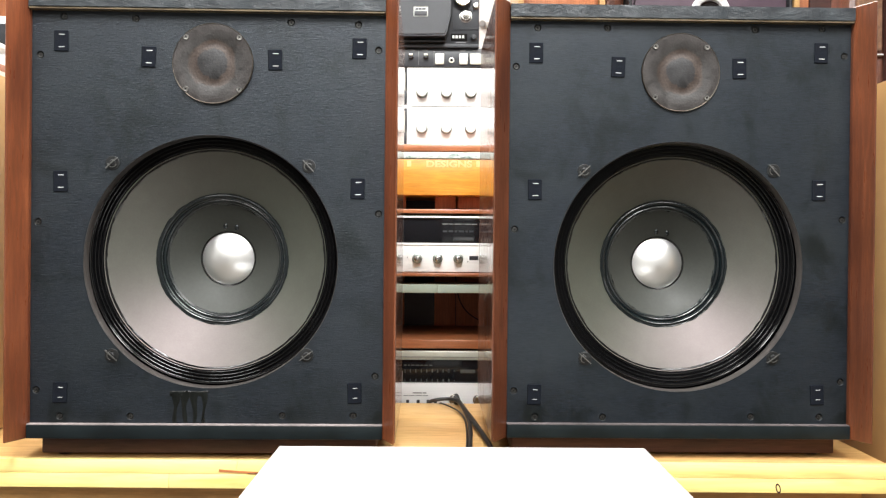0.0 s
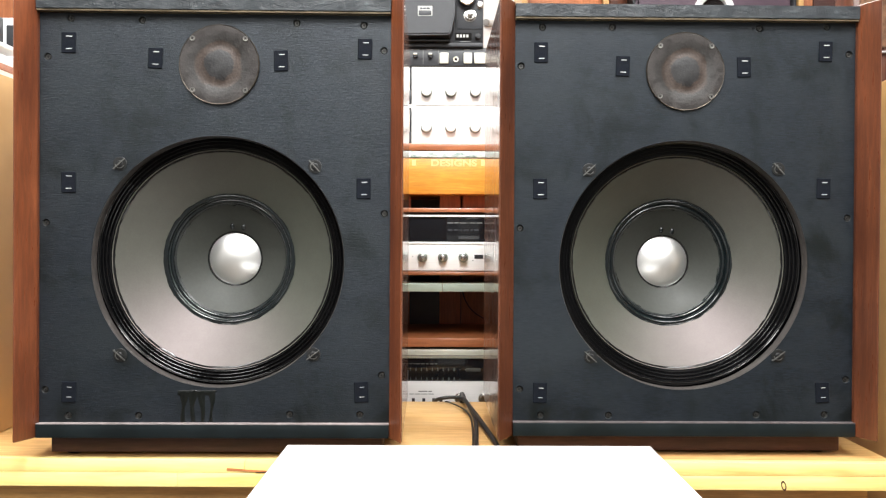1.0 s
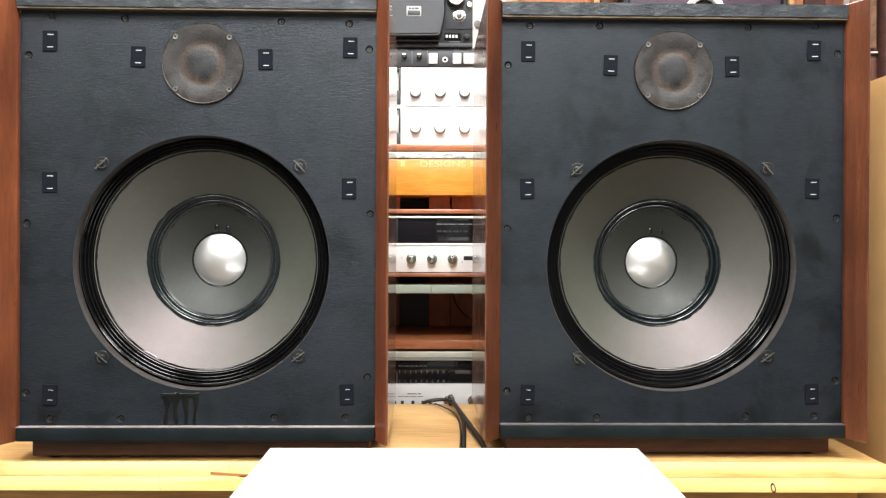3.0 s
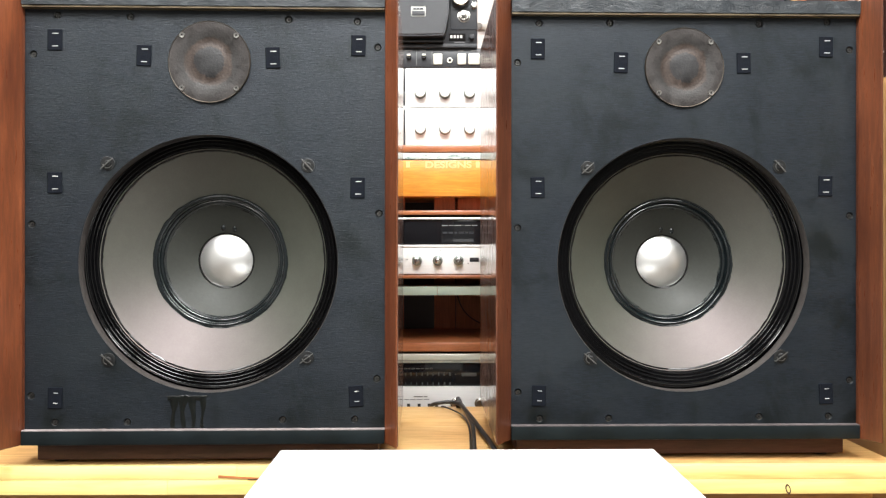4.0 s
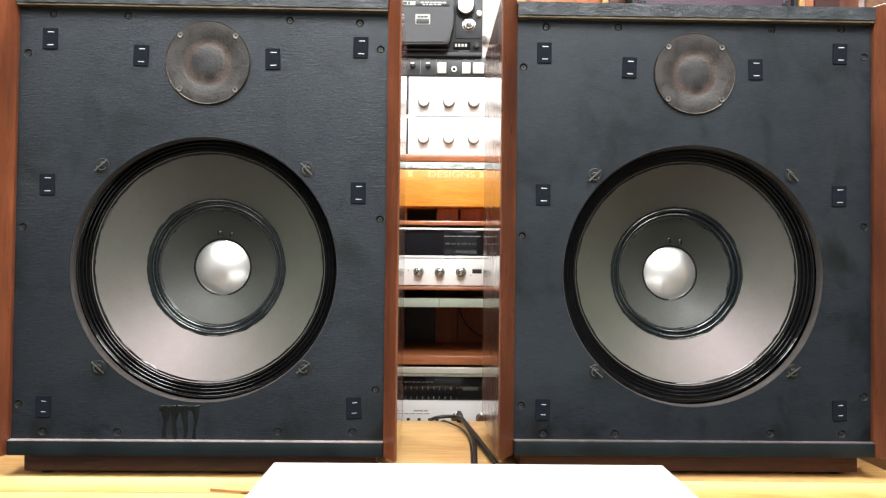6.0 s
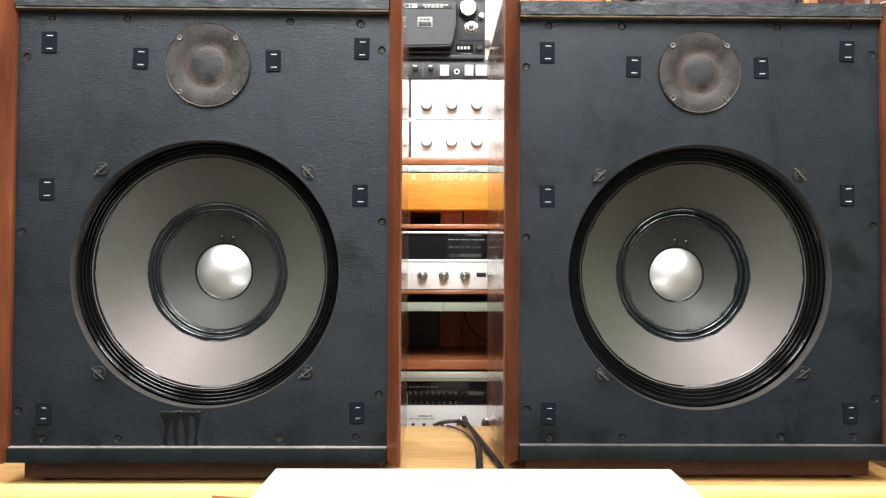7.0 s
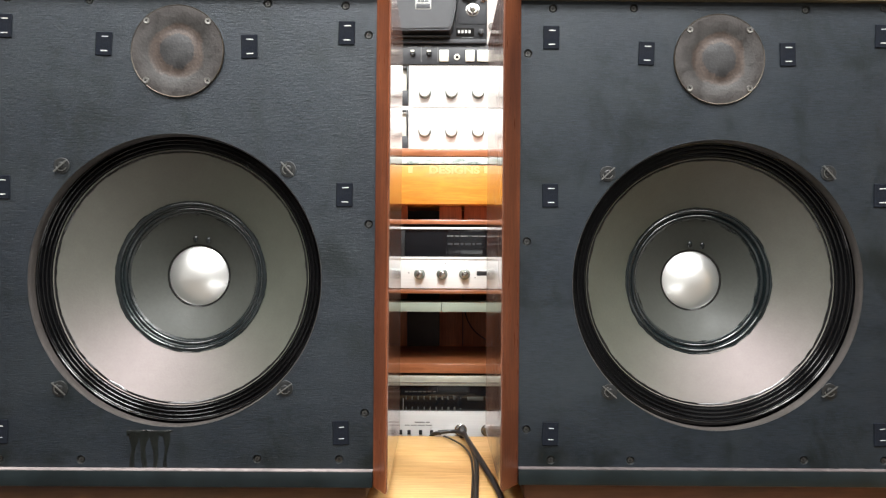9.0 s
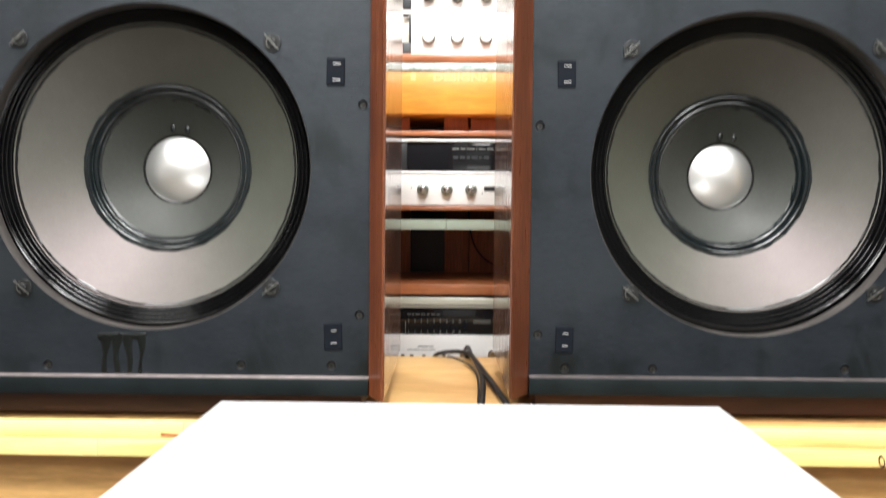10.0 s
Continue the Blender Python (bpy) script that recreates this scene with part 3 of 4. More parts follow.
        prof.append((0.0970 - 0.0138 * f, c1 - 0.0010 + (c2 - c1) * f - 0.0026 * abs(math.sin(f * math.pi * 2))))
    prof += [(0.0825, c2 + 0.0003), (0.0816, c2 + 0.0010)]
    turned("compliance_ring", prof, RING_DOPE, w, 160, (wx, 0, wz), "glossy blue-black doped ring",
           [(0, 0.0013), (1, 0.0004), (-2, 0.0004), (-1, 0.0014)])
    prof = []
    for k in range(9):
        f = k / 8
        prof.append((0.0836 - 0.0425 * f, c2 - 0.0006 + (c3 - c2) * f ** 0.95))
    turned("inner_cone", prof, INNER_PAPER, w, 120, (wx, 0, wz), "dark grey inner cone")
    turned("cap_seam", [(0.0430, c3 - 0.001), (0.0420, c3 - 0.0020), (0.0405, c3 - 0.0016), (0.0398, c3 + 0.001)], RUBBER, w, 64, (wx, 0, wz))
    rad = 0.0400
    prof = []
    for k in range(17):
        f = k / 16
        prof.append((rad * f if k else 0.0, c3 - 0.0135 * (1 - f * f)))
    turned("dust_cap", prof, DOME, w, 72, (wx, 0, wz), "polished aluminium dust cap")
    for a in (74, 94):
        ca, sa = math.cos(radians(a)), math.sin(radians(a))
        bm = bmesh.new()
        bmesh.ops.create_uvsphere(bm, u_segments=10, v_segments=6, radius=0.0032)
        bmesh.ops.scale(bm, vec=(1, 0.5, 1.6), verts=bm.verts)
        b = finish(bm, "lead_blob", RING_DOPE, w, True)
        b.location = (wx + 0.050 * ca, c3 - 0.008, wz + 0.050 * sa)
    # tweeter plate
    tx, tz = tweeter
    bm = lathe(bmesh.new(), [(0.0566, 0.0), (0.0566, -0.0026), (0.0558, -0.0034), (0.036, -0.0034), (0.034, -0.0026), (0.024, -0.0024), (0.022, -0.003), (0.0, -0.0032)], 72)
    plate = finish(bm, "tweeter_plate", DUSTY, t, True, "dusty tarnished round tweeter plate")
    plate.location = (tx, 0, tz)
    bm = lathe(bmesh.new(), [(0.0573, 0.0), (0.0573, -0.0030), (0.0568, -0.0038), (0.0560, -0.0034)], 72)
    rim = finish(bm, "plate_rim", RIM, plate, True)
    for sx in (-1, 1):
        for sz in (-1, 1):
            sc = share("screw", BRIGHT_SCREW_ME, plate, (sx * 0.0377, -0.0040, sz * 0.0368), 30 * sx)
            share("cross_slot", CROSS_ME, sc, (0, 0, 0))
    # pads, screws and clips
    for k, (x, z, a) in enumerate(pads):
        p = share("hook_pad", PAD_ME, t, (x, -0.0004, z), a)
        for dz, dx in ((0.0088, 0.0012), (-0.0088, 0.0008)):
            st = share("staple", STAPLE_ME, p, (dx, 0, dz * (0.8 if z < 0.12 else 1.0)), 3.0 * math.sin(3 * k + dz * 300))
            if z < 0.12:
                st.scale = (0.8, 1, 0.65)
    for k, (x, z) in enumerate(screws):
        s = share("screw", SCREW_ME, t, (x, 0.0028, z), 17.0 * k)
        share("countersink", SINK_ME, s, (0, -0.0028, 0))
        share("cross_slot", CROSS_ME, s, (0, 0, 0))
    for k, (x, z) in enumerate(clips):
        c = share("mounting_clip", CLIP_ME, t, (x, -0.0003, z), (0, 90, 6, 84)[k % 4])
        share("clip_wire", WIRE_ME, c, (0, 0, 0))
    if stained:
        drips(t, hx - 0.026, hz - hr - 0.005, TAR)
    return t


LB, RB = (-0.313, 1.157, BENCH_Z - 0.0022), (0.3668, 1.186, BENCH_Z - 0.0040)
loudspeaker(LB, 1.1, 0.6372, "red walnut loudspeaker with black drips under its woofer",
            (0.0039, 0.2828, 0.1808), (0.0046, 0.2857), (0.0239, 0.0660, 0.0780, 0.1042), (0.005, 0.5651),
            [(-0.209, 0.5946, 0), (-0.086, 0.5736, 2), (0.093, 0.5716, -1.5), (0.213, 0.5896, 1), (-0.209, 0.3956, -1), (0.212, 0.3896, 0.5), (-0.208, 0.0956, 1), (0.21, 0.0966, -2)],
            [(-0.239, 0.5746), (-0.206, 0.6296), (-0.105, 0.6276), (0.115, 0.6256), (0.211, 0.6236), (0.24, 0.5876), (-0.241, 0.3376), (0.242, 0.3536), (-0.242, 0.0986), (0.239, 0.1206), (-0.209, 0.0616), (-0.109, 0.0616), (0.107, 0.0636), (0.208, 0.0636)],
            [(-0.136, 0.4226), (0.142, 0.4206), (0.141, 0.1506), (-0.135, 0.1486)], True)
loudspeaker(RB, 0.75, 0.6378, "red walnut loudspeaker with a clean black baffle",
            (-0.0002, 0.2813, 0.1832), (-0.0004, 0.2843), (0.0310, 0.0790, 0.0862, 0.1142), (-0.0004, 0.5652),
            [(-0.2118, 0.5912, 0), (-0.0918, 0.5722, 2), (0.0862, 0.5722, -1.5), (0.2062, 0.5962, 1), (-0.2118, 0.3922, -1), (0.2052, 0.3952, 0.5), (-0.2098, 0.0932, 1), (0.2062, 0.0952, -2)],
            [(-0.2408, 0.5712), (-0.2098, 0.6282), (-0.1078, 0.6292), (0.1092, 0.6292), (0.2082, 0.6322), (0.2412, 0.5922), (-0.2408, 0.3342), (0.2412, 0.3522), (-0.2398, 0.0982), (0.2412, 0.1142), (-0.2088, 0.0602), (-0.1088, 0.0602), (0.1092, 0.0622), (0.2102, 0.0622)],
            [(-0.1398, 0.4202), (0.1382, 0.4232), (0.1402, 0.1492), (-0.1358, 0.1462)], False)


# ---- low white table in front ----
def white_table():
    t = thing("white_table", (0.0465, 0.0, 0.0), "low plain white laminate table in front of the bench", "table")
    block("tabletop", (-0.2195, 0.2195, 0.50, 0.968, 0.531, 0.555), WHITE_TOP, t, 0.0015)
    for x in (-0.185, 0.185):
        for y in (0.54, 0.928):
            block("leg", (x - 0.018, x + 0.018, y - 0.018, y + 0.018, 0.0, 0.5305), WHITE_TOP, t)
    block("apron", (-0.167, 0.167, 0.922, 0.934, 0.47, 0.5305), WHITE_TOP, t)


white_table()


# ---- the equipment rack behind the gap ----
RX0, RX1, RY, RBACK = -0.235, 0.325, 1.80, 2.12


def rack():
    t = thing("equipment_rack", (0, 0, 0), "mahogany equipment rack with open shelves behind the bench", "shelf unit")
    for x in (RX0 - 0.02, RX1):
        block("upright", (x, x + 0.02, RY + 0.004, RBACK + 0.02, 0.0, 1.018), SHELF_WOOD, t)
    for z0, z1 in ((1.002, 1.018), (0.8655, 0.875), (0.7265, 0.7345), (0.567, 0.587), (0.405, 0.425)):
        block("shelf", (RX0 + 0.0005, RX1 - 0.0005, RY, RBACK - 0.001, z0, z1), SHELF_WOOD, t, 0.0025)
    for x0, x1 in ((RX0 + 0.0005, -0.074), (0.004, 0.0585), (0.0605, RX1 - 0.0005)):
        block("back_board", (x0, x1, RBACK, RBACK + 0.012, 0.0, 1.0015), BACK_WOOD, t, 0.001)
    # added strips of back board, set forward so that the lamps reach them
    for x0, x1 in ((RX0 + 0.0005, -0.0605), (0.0060, 0.0527), (0.0580, RX1 - 0.0005)):
        block("forward_back_strip", (x0, x1, 1.860, 1.868, 0.8752, 0.9055), BACK_WOOD, t, 0.0008)
    # solid black board stands in for the darkness of the open slot
    block("slot_dark_board", (RX0, RX1, RBACK + 0.0135, RBACK + 0.0185, 0.02, 1.0), BLACK, t, 0, 1, "black board standing in for the darkness of an open slot")


def glass_plate(z0, z1, y0, mat, label, seam=None):
    t = thing("glass_shelf", (0, 0, z0), label, "glass shelf")
    cuts = [RX0 + 0.004, RX1 - 0.004] if seam is None else [RX0 + 0.004, seam, RX1 - 0.004]
    for a, b in zip(cuts, cuts[1:]):
        block("pane", (a + 0.0004, b - 0.0004, y0, RBACK - 0.02, 0, z1 - z0), mat, t, 0.001)
    return t


def knob(name, x, z, y, radius, length, mat, parent, cap=None, pointer=True, face=0.6):
    bm = lathe(bmesh.new(), [(radius * 1.18, 0), (radius * 1.18, -length * 0.2), (radius, -length * 0.25), (radius * 0.95, -length * 0.92), (radius * 0.85, -length), (radius * 0.6, -length), (radius * 0.56, -length * 0.97), (0, -length * 0.97)], 32)
    k = finish(bm, name, mat, parent, True)
    k.location = (x, y, z)
    if cap:
        c = turned("cap", [(radius * face, -length * 0.90), (radius * face, -length * 1.01), (radius * (face - 0.05), -length * 1.03), (0, -length * 1.04)], cap, k, 28)
    if pointer:
        block("pointer", (-radius * 0.07, radius * 0.07, -length * 1.06, -length * 0.985, radius * 0.1, radius * 0.8), BLACK, k, 0)
    return k


def bars(name, parent, x, y, z, widths, height, mat, gap=0.0015):
    for w in widths:
        block(name, (x, x + w, y - 0.0004, y + 0.0004, z - height / 2, z + height / 2), mat, parent, 0)
        x += w + gap


def preamps():
    for z0, z1, kz, lab in ((1.0185, 1.1125, 1.063, "silver preamplifier with turned knobs on the upper shelf"),
                            (1.1140, 1.2035, 1.145, "silver preamplifier with turned knobs, stacked on another")):
        t = thing("preamplifier", (0, 0, z0), lab, "amplifier", "stacked preamplifiers")
        h = z1 - z0
        block("case", (-0.052, 0.298, 1.884, 2.10, 0.004, h - 0.001), BLACK, t)
        if z0 > 1.1:
            block("front_panel", (-0.060, 0.306, 1.878, 1.8835, 0.0, h), PALE_SILVER, t, 0.001)
        else:
            block("front_panel", (-0.060, 0.306, 1.878, 1.8835, 0.0005, h), PALE_SILVER, t, 0.001)
        for x in (-0.026, 0.030, 0.086, 0.20, 0.255):
            knob("knob", x, kz - z0, 1.878, 0.0110, 0.017, KNOB_SIDE, t, PALE_SILVER, False, 0.98)
        block("handle", (-0.0765, -0.0605, 1.872, 1.886, 0.004, 0.035), CHARCOAL, t, 0.002)
        block("handle_end", (-0.0765, -0.0645, 1.874, 1.886, h - 0.008, h - 0.004), BLACK, t, 0.001)
        # added pale block stands in for the bright background beside the panel
        block("pale_backing", (-0.0765, -0.0645, 1.888, 1.896, 0.036, h - 0.009), CREAM, t, 0.001)
        block("handle", (-0.0640, -0.0605, 1.874, 1.886, 0.0345, h - 0.004), BLACK, t, 0.001)
        for x in (0.001, 0.0585, 0.115):
            block("groove", (x, x + 0.0006, 1.8774, 1.8781, 0.004, h - 0.004), GREY_PRINT, t, 0)


def tape_controls():
    """Black control unit between the preamplifiers and the tape deck."""
    t = thing("control_unit", (-0.0003, 0.0005, 1.2042), "black control unit with ivory push buttons under the tape deck", "audio unit")
    t.scale = (1.018, 1.018, 1.018)
    block("case", (-0.15, 0.28, 1.846, 2.04, 0.0, 0.0325), BLACK, t, 0.002)
    block("front_panel", (-0.152, 0.282, 1.840, 1.8455, -0.0002, 0.0415), CHARCOAL, t, 0.0012)
    for x in (-0.0505, -0.0168):
        k = knob("switch", x, 0.0215, 1.840, 0.0050, 0.012, BLACK, t, None, False)
        block("lever_tip", (-0.0042, 0.0042, -0.0150, -0.0115, 0.0004, 0.0046), CREAM, k, 0.0008)
    for x in (-0.0335, 0.0010):
        block("divider", (x, x + 0.0008, 1.8394, 1.8402, 0.004, 0.036), GREY_PRINT, t, 0)
    for x, w in ((0.0140, 0.0100), (0.0675, 0.0095), (0.0945, 0.0125)):
        block("button", (x - w, x + w, 1.834, 1.8398, 0.0048, 0.0288), CREAM, t, 0.0018)
    turned("jack", [(0.0062, 0.0), (0.0062, -0.003), (0.0035, -0.0034), (0.003, 0.001)], CREAM, t, 24, (0.0408, 1.840, 0.0145))
    turned("jack_hole", [(0.0031, -0.0005), (0.0, -0.0004)], DARK, t, 16, (0.0408, 1.840, 0.0145))
    for x, w in ((-0.060, 0.018), (-0.026, 0.014), (0.060, 0.012), (0.088, 0.014)):
        bars("print_bar", t, x, 1.8398, 0.0365, (w,), 0.0015, GREY_PRINT)


def tape_deck():
    t = thing("tape_deck", (0, 0, 1.2455), "black reel tape deck with a head cover and silver knobs", "tape deck")
    block("body", (-0.33, 0.104, 1.868, 2.02, 0.0, 0.34), BLACK, t, 0.004)
    block("lower_step", (-0.33, 0.1035, 1.8635, 1.8676, 0.0005, 0.009), CHARCOAL, t, 0.001)
    for x in (-0.25, 0.05):
        block("foot", (x, x + 0.05, 1.88, 1.99, -0.0072, -0.0003), CABLE, t, 0.001)
    # head cover: a tapered shell proud of the face
    bm = bmesh.new()
    front = [(-0.20, 0.121), (0.040, 0.121), (0.0405, 0.070), (0.032, 0.0245), (0.0275, 0.0170), (-0.20, 0.0130)]
    lo = [bm.verts.new((x, 1.8675, z)) for x, z in front]
    hi = [bm.verts.new((x - 0.002 * (x > 0), 1.838, z + (0.006 if z < 0.05 else 0))) for x, z in front]
    bm.faces.new(hi)
    bm.faces.new(lo[::-1])
    for i in range(len(front)):
        j = (i + 1) % len(front)
        bm.faces.new((lo[i], lo[j], hi[j], hi[i]))
    bmesh.ops.bevel(bm, geom=[e for e in bm.edges if e.verts[0].co.y < 1.85 and e.verts[1].co.y < 1.85], offset=0.003, segments=2, affect="EDGES")
    cover = part("head_cover", bm, CHARCOAL, t, "charcoal plastic head cover")
    # near-black strip put in for the shade under the head cover
    block("cover_shadow_lip", (-0.20, 0.0265, 1.850, 1.8672, 0.0092, 0.0128), DARK, t, 0.001)
    # badge drawn as plain shapes
    block("badge", (-0.0455, -0.0125, 1.8372, 1.8385, 0.0630, 0.0860), STITCH, cover, 0.002)
    block("badge_field", (-0.0430, -0.0150, 1.8366, 1.8374, 0.0650, 0.0750), CHARCOAL, cover, 0.001)
    bars("badge_bar", cover, -0.0405, 1.8364, 0.0800, (0.006, 0.006, 0.008), 0.0035, CHARCOAL, 0.0012)
    block("title_plate", (-0.13, 0.030, 1.8376, 1.8386, 0.1030, 0.1160), BLACK, cover, 0.0006)
    block("title_field", (-0.100, -0.0455, 1.8368, 1.8378, 0.1050, 0.1145), PRINT, cover, 0.0006)
    bars("title_bar", cover, -0.094, 1.8366, 0.1098, (0.009, 0.007, 0.009, 0.004), 0.0055, BLACK, 0.0025)
    bars("title_bar", cover, -0.034, 1.8372, 0.1118, (0.008, 0.009, 0.006, 0.008, 0.010, 0.008), 0.0032, PRINT, 0.0014)
    bars("title_bar", cover, -0.030, 1.8372, 0.1072, (0.006, 0.004, 0.009, 0.006, 0.008), 0.0028, PRINT, 0.0020)
    # right-hand controls
    k = knob("reel_knob", 0.0655, 0.1085, 1.8675, 0.0195, 0.022, BLACK, t, None, False)
    turned("knob_face", [(0.0182, 0.0), (0.0182, -0.0235), (0.0165, -0.025), (0.0, -0.025)], CHROME, k, 40)
    k = knob("level_knob", 0.0730, 0.0715, 1.8675, 0.0122, 0.010, CHROME, t, None, False)
    turned("centre", [(0.006, 0.0), (0.0055, -0.019), (0.004, -0.02), (0.0, -0.02)], CHROME, k, 28)
    knob("small_knob", 0.0955, 0.0945, 1.8675, 0.0062, 0.016, CHROME, t, CHROME, False)
    knob("mode_knob", 0.0910, 0.0235, 1.8675, 0.0058, 0.012, BLACK, t, BLACK, False)
    block("inset_panel", (0.044, 0.1025, 1.8662, 1.8677, 0.0415, 0.128), CHARCOAL, t, 0.0006)
    c = block("counter", (0.0395, 0.0770, 1.8652, 1.8677, 0.0165, 0.0325), DARK, t, 0.001)
    bars("digit_bar", c, 0.0425, 1.8649, 0.0250, (0.0048, 0.0048, 0.0048, 0.0048), 0.0066, PRINT, 0.0026)
    bars("print_bar", t, 0.0505, 1.8674, 0.0130, (0.024,), 0.0012, GREY_PRINT)


def pine_box():
    t = thing("wooden_box", (0, 0, 0.906), "orange pine box with pale lettering beneath a glass plate", "box")
    block("box_front", (-0.20, 0.29, 1.802, 1.818, 0.0, 0.0785), ORANGE_WOOD, t, 0.0015)
    for x in (-0.20, 0.276):
        block("box_side", (x, x + 0.014, 1.8185, 2.05, 0.0, 0.0785), ORANGE_WOOD, t)
    block("box_base", (-0.186, 0.276, 1.8185, 2.05, 0.0, 0.012), ORANGE_WOOD, t)
    for x in (-0.19, 0.26):
        block("peg", (x, x + 0.02, 1.872, 2.03, -0.0305, -0.0003), DARK, t)
    cu = bpy.data.curves.new("lettering", "FONT")
    cu.body, cu.size, cu.extrude, cu.offset = "DESIGNS", 0.0190, 0.0003, 0.0006
    cu.align_x = "LEFT"
    tmp = new("lettering", cu)
    me = bpy.data.meshes.new_from_object(tmp.evaluated_get(bpy.context.evaluated_depsgraph_get()))
    bpy.data.objects.remove(tmp)
    xs = [v.co.x for v in me.vertices]
    k = 0.1010 / (max(xs) - min(xs))
    for v in me.vertices:
        v.co.x = (v.co.x - min(xs)) * k
    me.materials.clear()
    me.materials.append(LETTER)
    ob = new("lettering", me)
    ob.parent = t
    ob.matrix_basis = pose(-0.0135, 1.8016, 0.0622, 90, 0, 0)
    bars("letter_bar", t, -0.0560, 1.8018, 0.0690, (0.0090,), 0.0130, LETTER)
    bars("letter_bar", t, 0.0965, 1.8018, 0.0690, (0.0085,), 0.0130, LETTER)


def integrated_amplifier():
    t = thing("amplifier", (0, 0, 0.7350), "silver and black glass amplifier on a rack shelf", "amplifier")
    block("case", (-0.21, 0.30, 1.822, 2.08, 0.004, 0.122), BLACK, t)
    block("top_trim", (-0.215, 0.305, 1.806, 1.8215, 0.1208, 0.1250), SILVER, t, 0.0008)
    block("dial_glass", (-0.062, 0.300, 1.8125, 1.8215, 0.0655, 0.1205), BLACK_GLASS, t, 0.0006)
    block("glass_frame", (-0.215, -0.0625, 1.8105, 1.8215, 0.0655, 0.1205), BLACK, t, 0.0008)
    block("front_panel", (-0.215, 0.305, 1.8085, 1.8215, 0.0015, 0.0652), SILVER, t, 0.0012)
    block("panel_lip", (-0.215, 0.305, 1.8062, 1.8084, 0.0605, 0.0640), SILVER, t, 0.0006)
    for x in (-0.0325, 0.0130, 0.0585, 0.16, 0.205):
        knob("knob", x, 0.0305, 1.8085, 0.0092, 0.016, KNOB_SIDE, t, CHROME, True, 0.72)
    block("slot_switch", (0.0830, 0.1030, 1.8072, 1.8086, 0.0280, 0.0370), BLACK, t, 0.0008)
    for x, z in ((-0.055, 0.033), (0.0785, 0.024), (0.0185, 0.052)):
        bars("print_dot", t, x, 1.8083, z, (0.0022,), 0.0022, GREY_PRINT)
    bars("title_bar", t, 0.0225, 1.8122, 0.1075, (0.0130, 0.0090, 0.0150, 0.0015, 0.0130, 0.0120), 0.0017, GREY_PRINT, 0.0028)
    bars("dial_mark", t, 0.0240, 1.8122, 0.0915, (0.0100, 0.0100, 0.0060, 0.0120, 0.0050, 0.0100), 0.0042, CHARCOAL, 0.0030)


def receiver():
    t = thing("receiver", (0, 0, 0.4255), "silver receiver with a black tuning dial on the low shelf", "receiver")
    block("case", (-0.21, 0.30, 1.815, 2.08, 0.002, 0.134), BLACK, t)
    block("top_trim", (-0.216, 0.306, 1.800, 1.8145, 0.1165, 0.1365), GREEN_TRIM, t, 0.002)
    block("trim_line", (-0.216, 0.306, 1.7985, 1.7998, 0.1225, 0.1240), GREY_PRINT, t, 0)
    block("dial_glass", (-0.210, 0.300, 1.806, 1.8145, 0.0655, 0.1160), BLACK_GLASS, t, 0.0006)
    block("front_panel", (-0.216, 0.306, 1.799, 1.8145, 0.0, 0.0650), SILVER, t, 0.0012)
    for row, z in enumerate((0.0915, 0.0700)):
        for k in range(9):
            x = -0.0585 + 0.0120 * k
            w = (0.0016, 0.0022, 0.0036)[(k + row) // 4]
            block("dial_mark", (x, x + w, 1.8054, 1.8062, z - 0.0034, z + 0.0034), DIM_PRINT, t, 0)
        bars("dial_mark", t, 0.0500, 1.8058, z, (0.003,), 0.0014, DIM_PRINT)
    bars("dial_line", t, -0.060, 1.8058, 0.1040, (0.006, 0.004, 0.008, 0.008, 0.006, 0.008, 0.006), 0.0022, DIM_PRINT, 0.0026)
    block("dial_needle", (-0.0642, -0.0632, 1.8054, 1.8062, 0.066, 0.0905), GREY_PRINT, t, 0)
    block("dial_window", (0.0650, 0.0975, 1.8050, 1.8062, 0.0870, 0.0945), DIM_PRINT, t, 0.0004)
    bars("print_bar", t, -0.040, 1.7987, 0.0440, (0.020, 0.008), 0.0022, GREY_PRINT, 0.002)
    bars("print_bar", t, -0.060, 1.7987, 0.0380, (0.010, 0.012, 0.014, 0.012), 0.0014, GREY_PRINT, 0.002)
    for x in (-0.068, -0.051, -0.028, -0.006, 0.010):
        block("switch", (x - 0.0033, x + 0.0033, 1.794, 1.7989, 0.020, 0.0290), BLACK, t, 0.0008)
    for x in (0.052, 0.105):
        knob("knob", x, 0.029, 1.799, 0.0105, 0.012, CHROME, t, None, False)


GREEN_TRIM = plain("pale_green_grey_trim", (0.62, 0.64, 0.55), 0.35, 0.3, 0.05, 40)
rack()
glass_plate(0.9868, 1.0005, 1.801, CLEAR_GLASS, "clear glass plate with a pale polished edge")
glass_plate(0.6900, 0.7085, 1.801, GREEN_GLASS, "thick pale green glass shelf plate", 0.012)
preamps()
tape_controls()
tape_deck()
pine_box()
integrated_amplifier()
receiver()

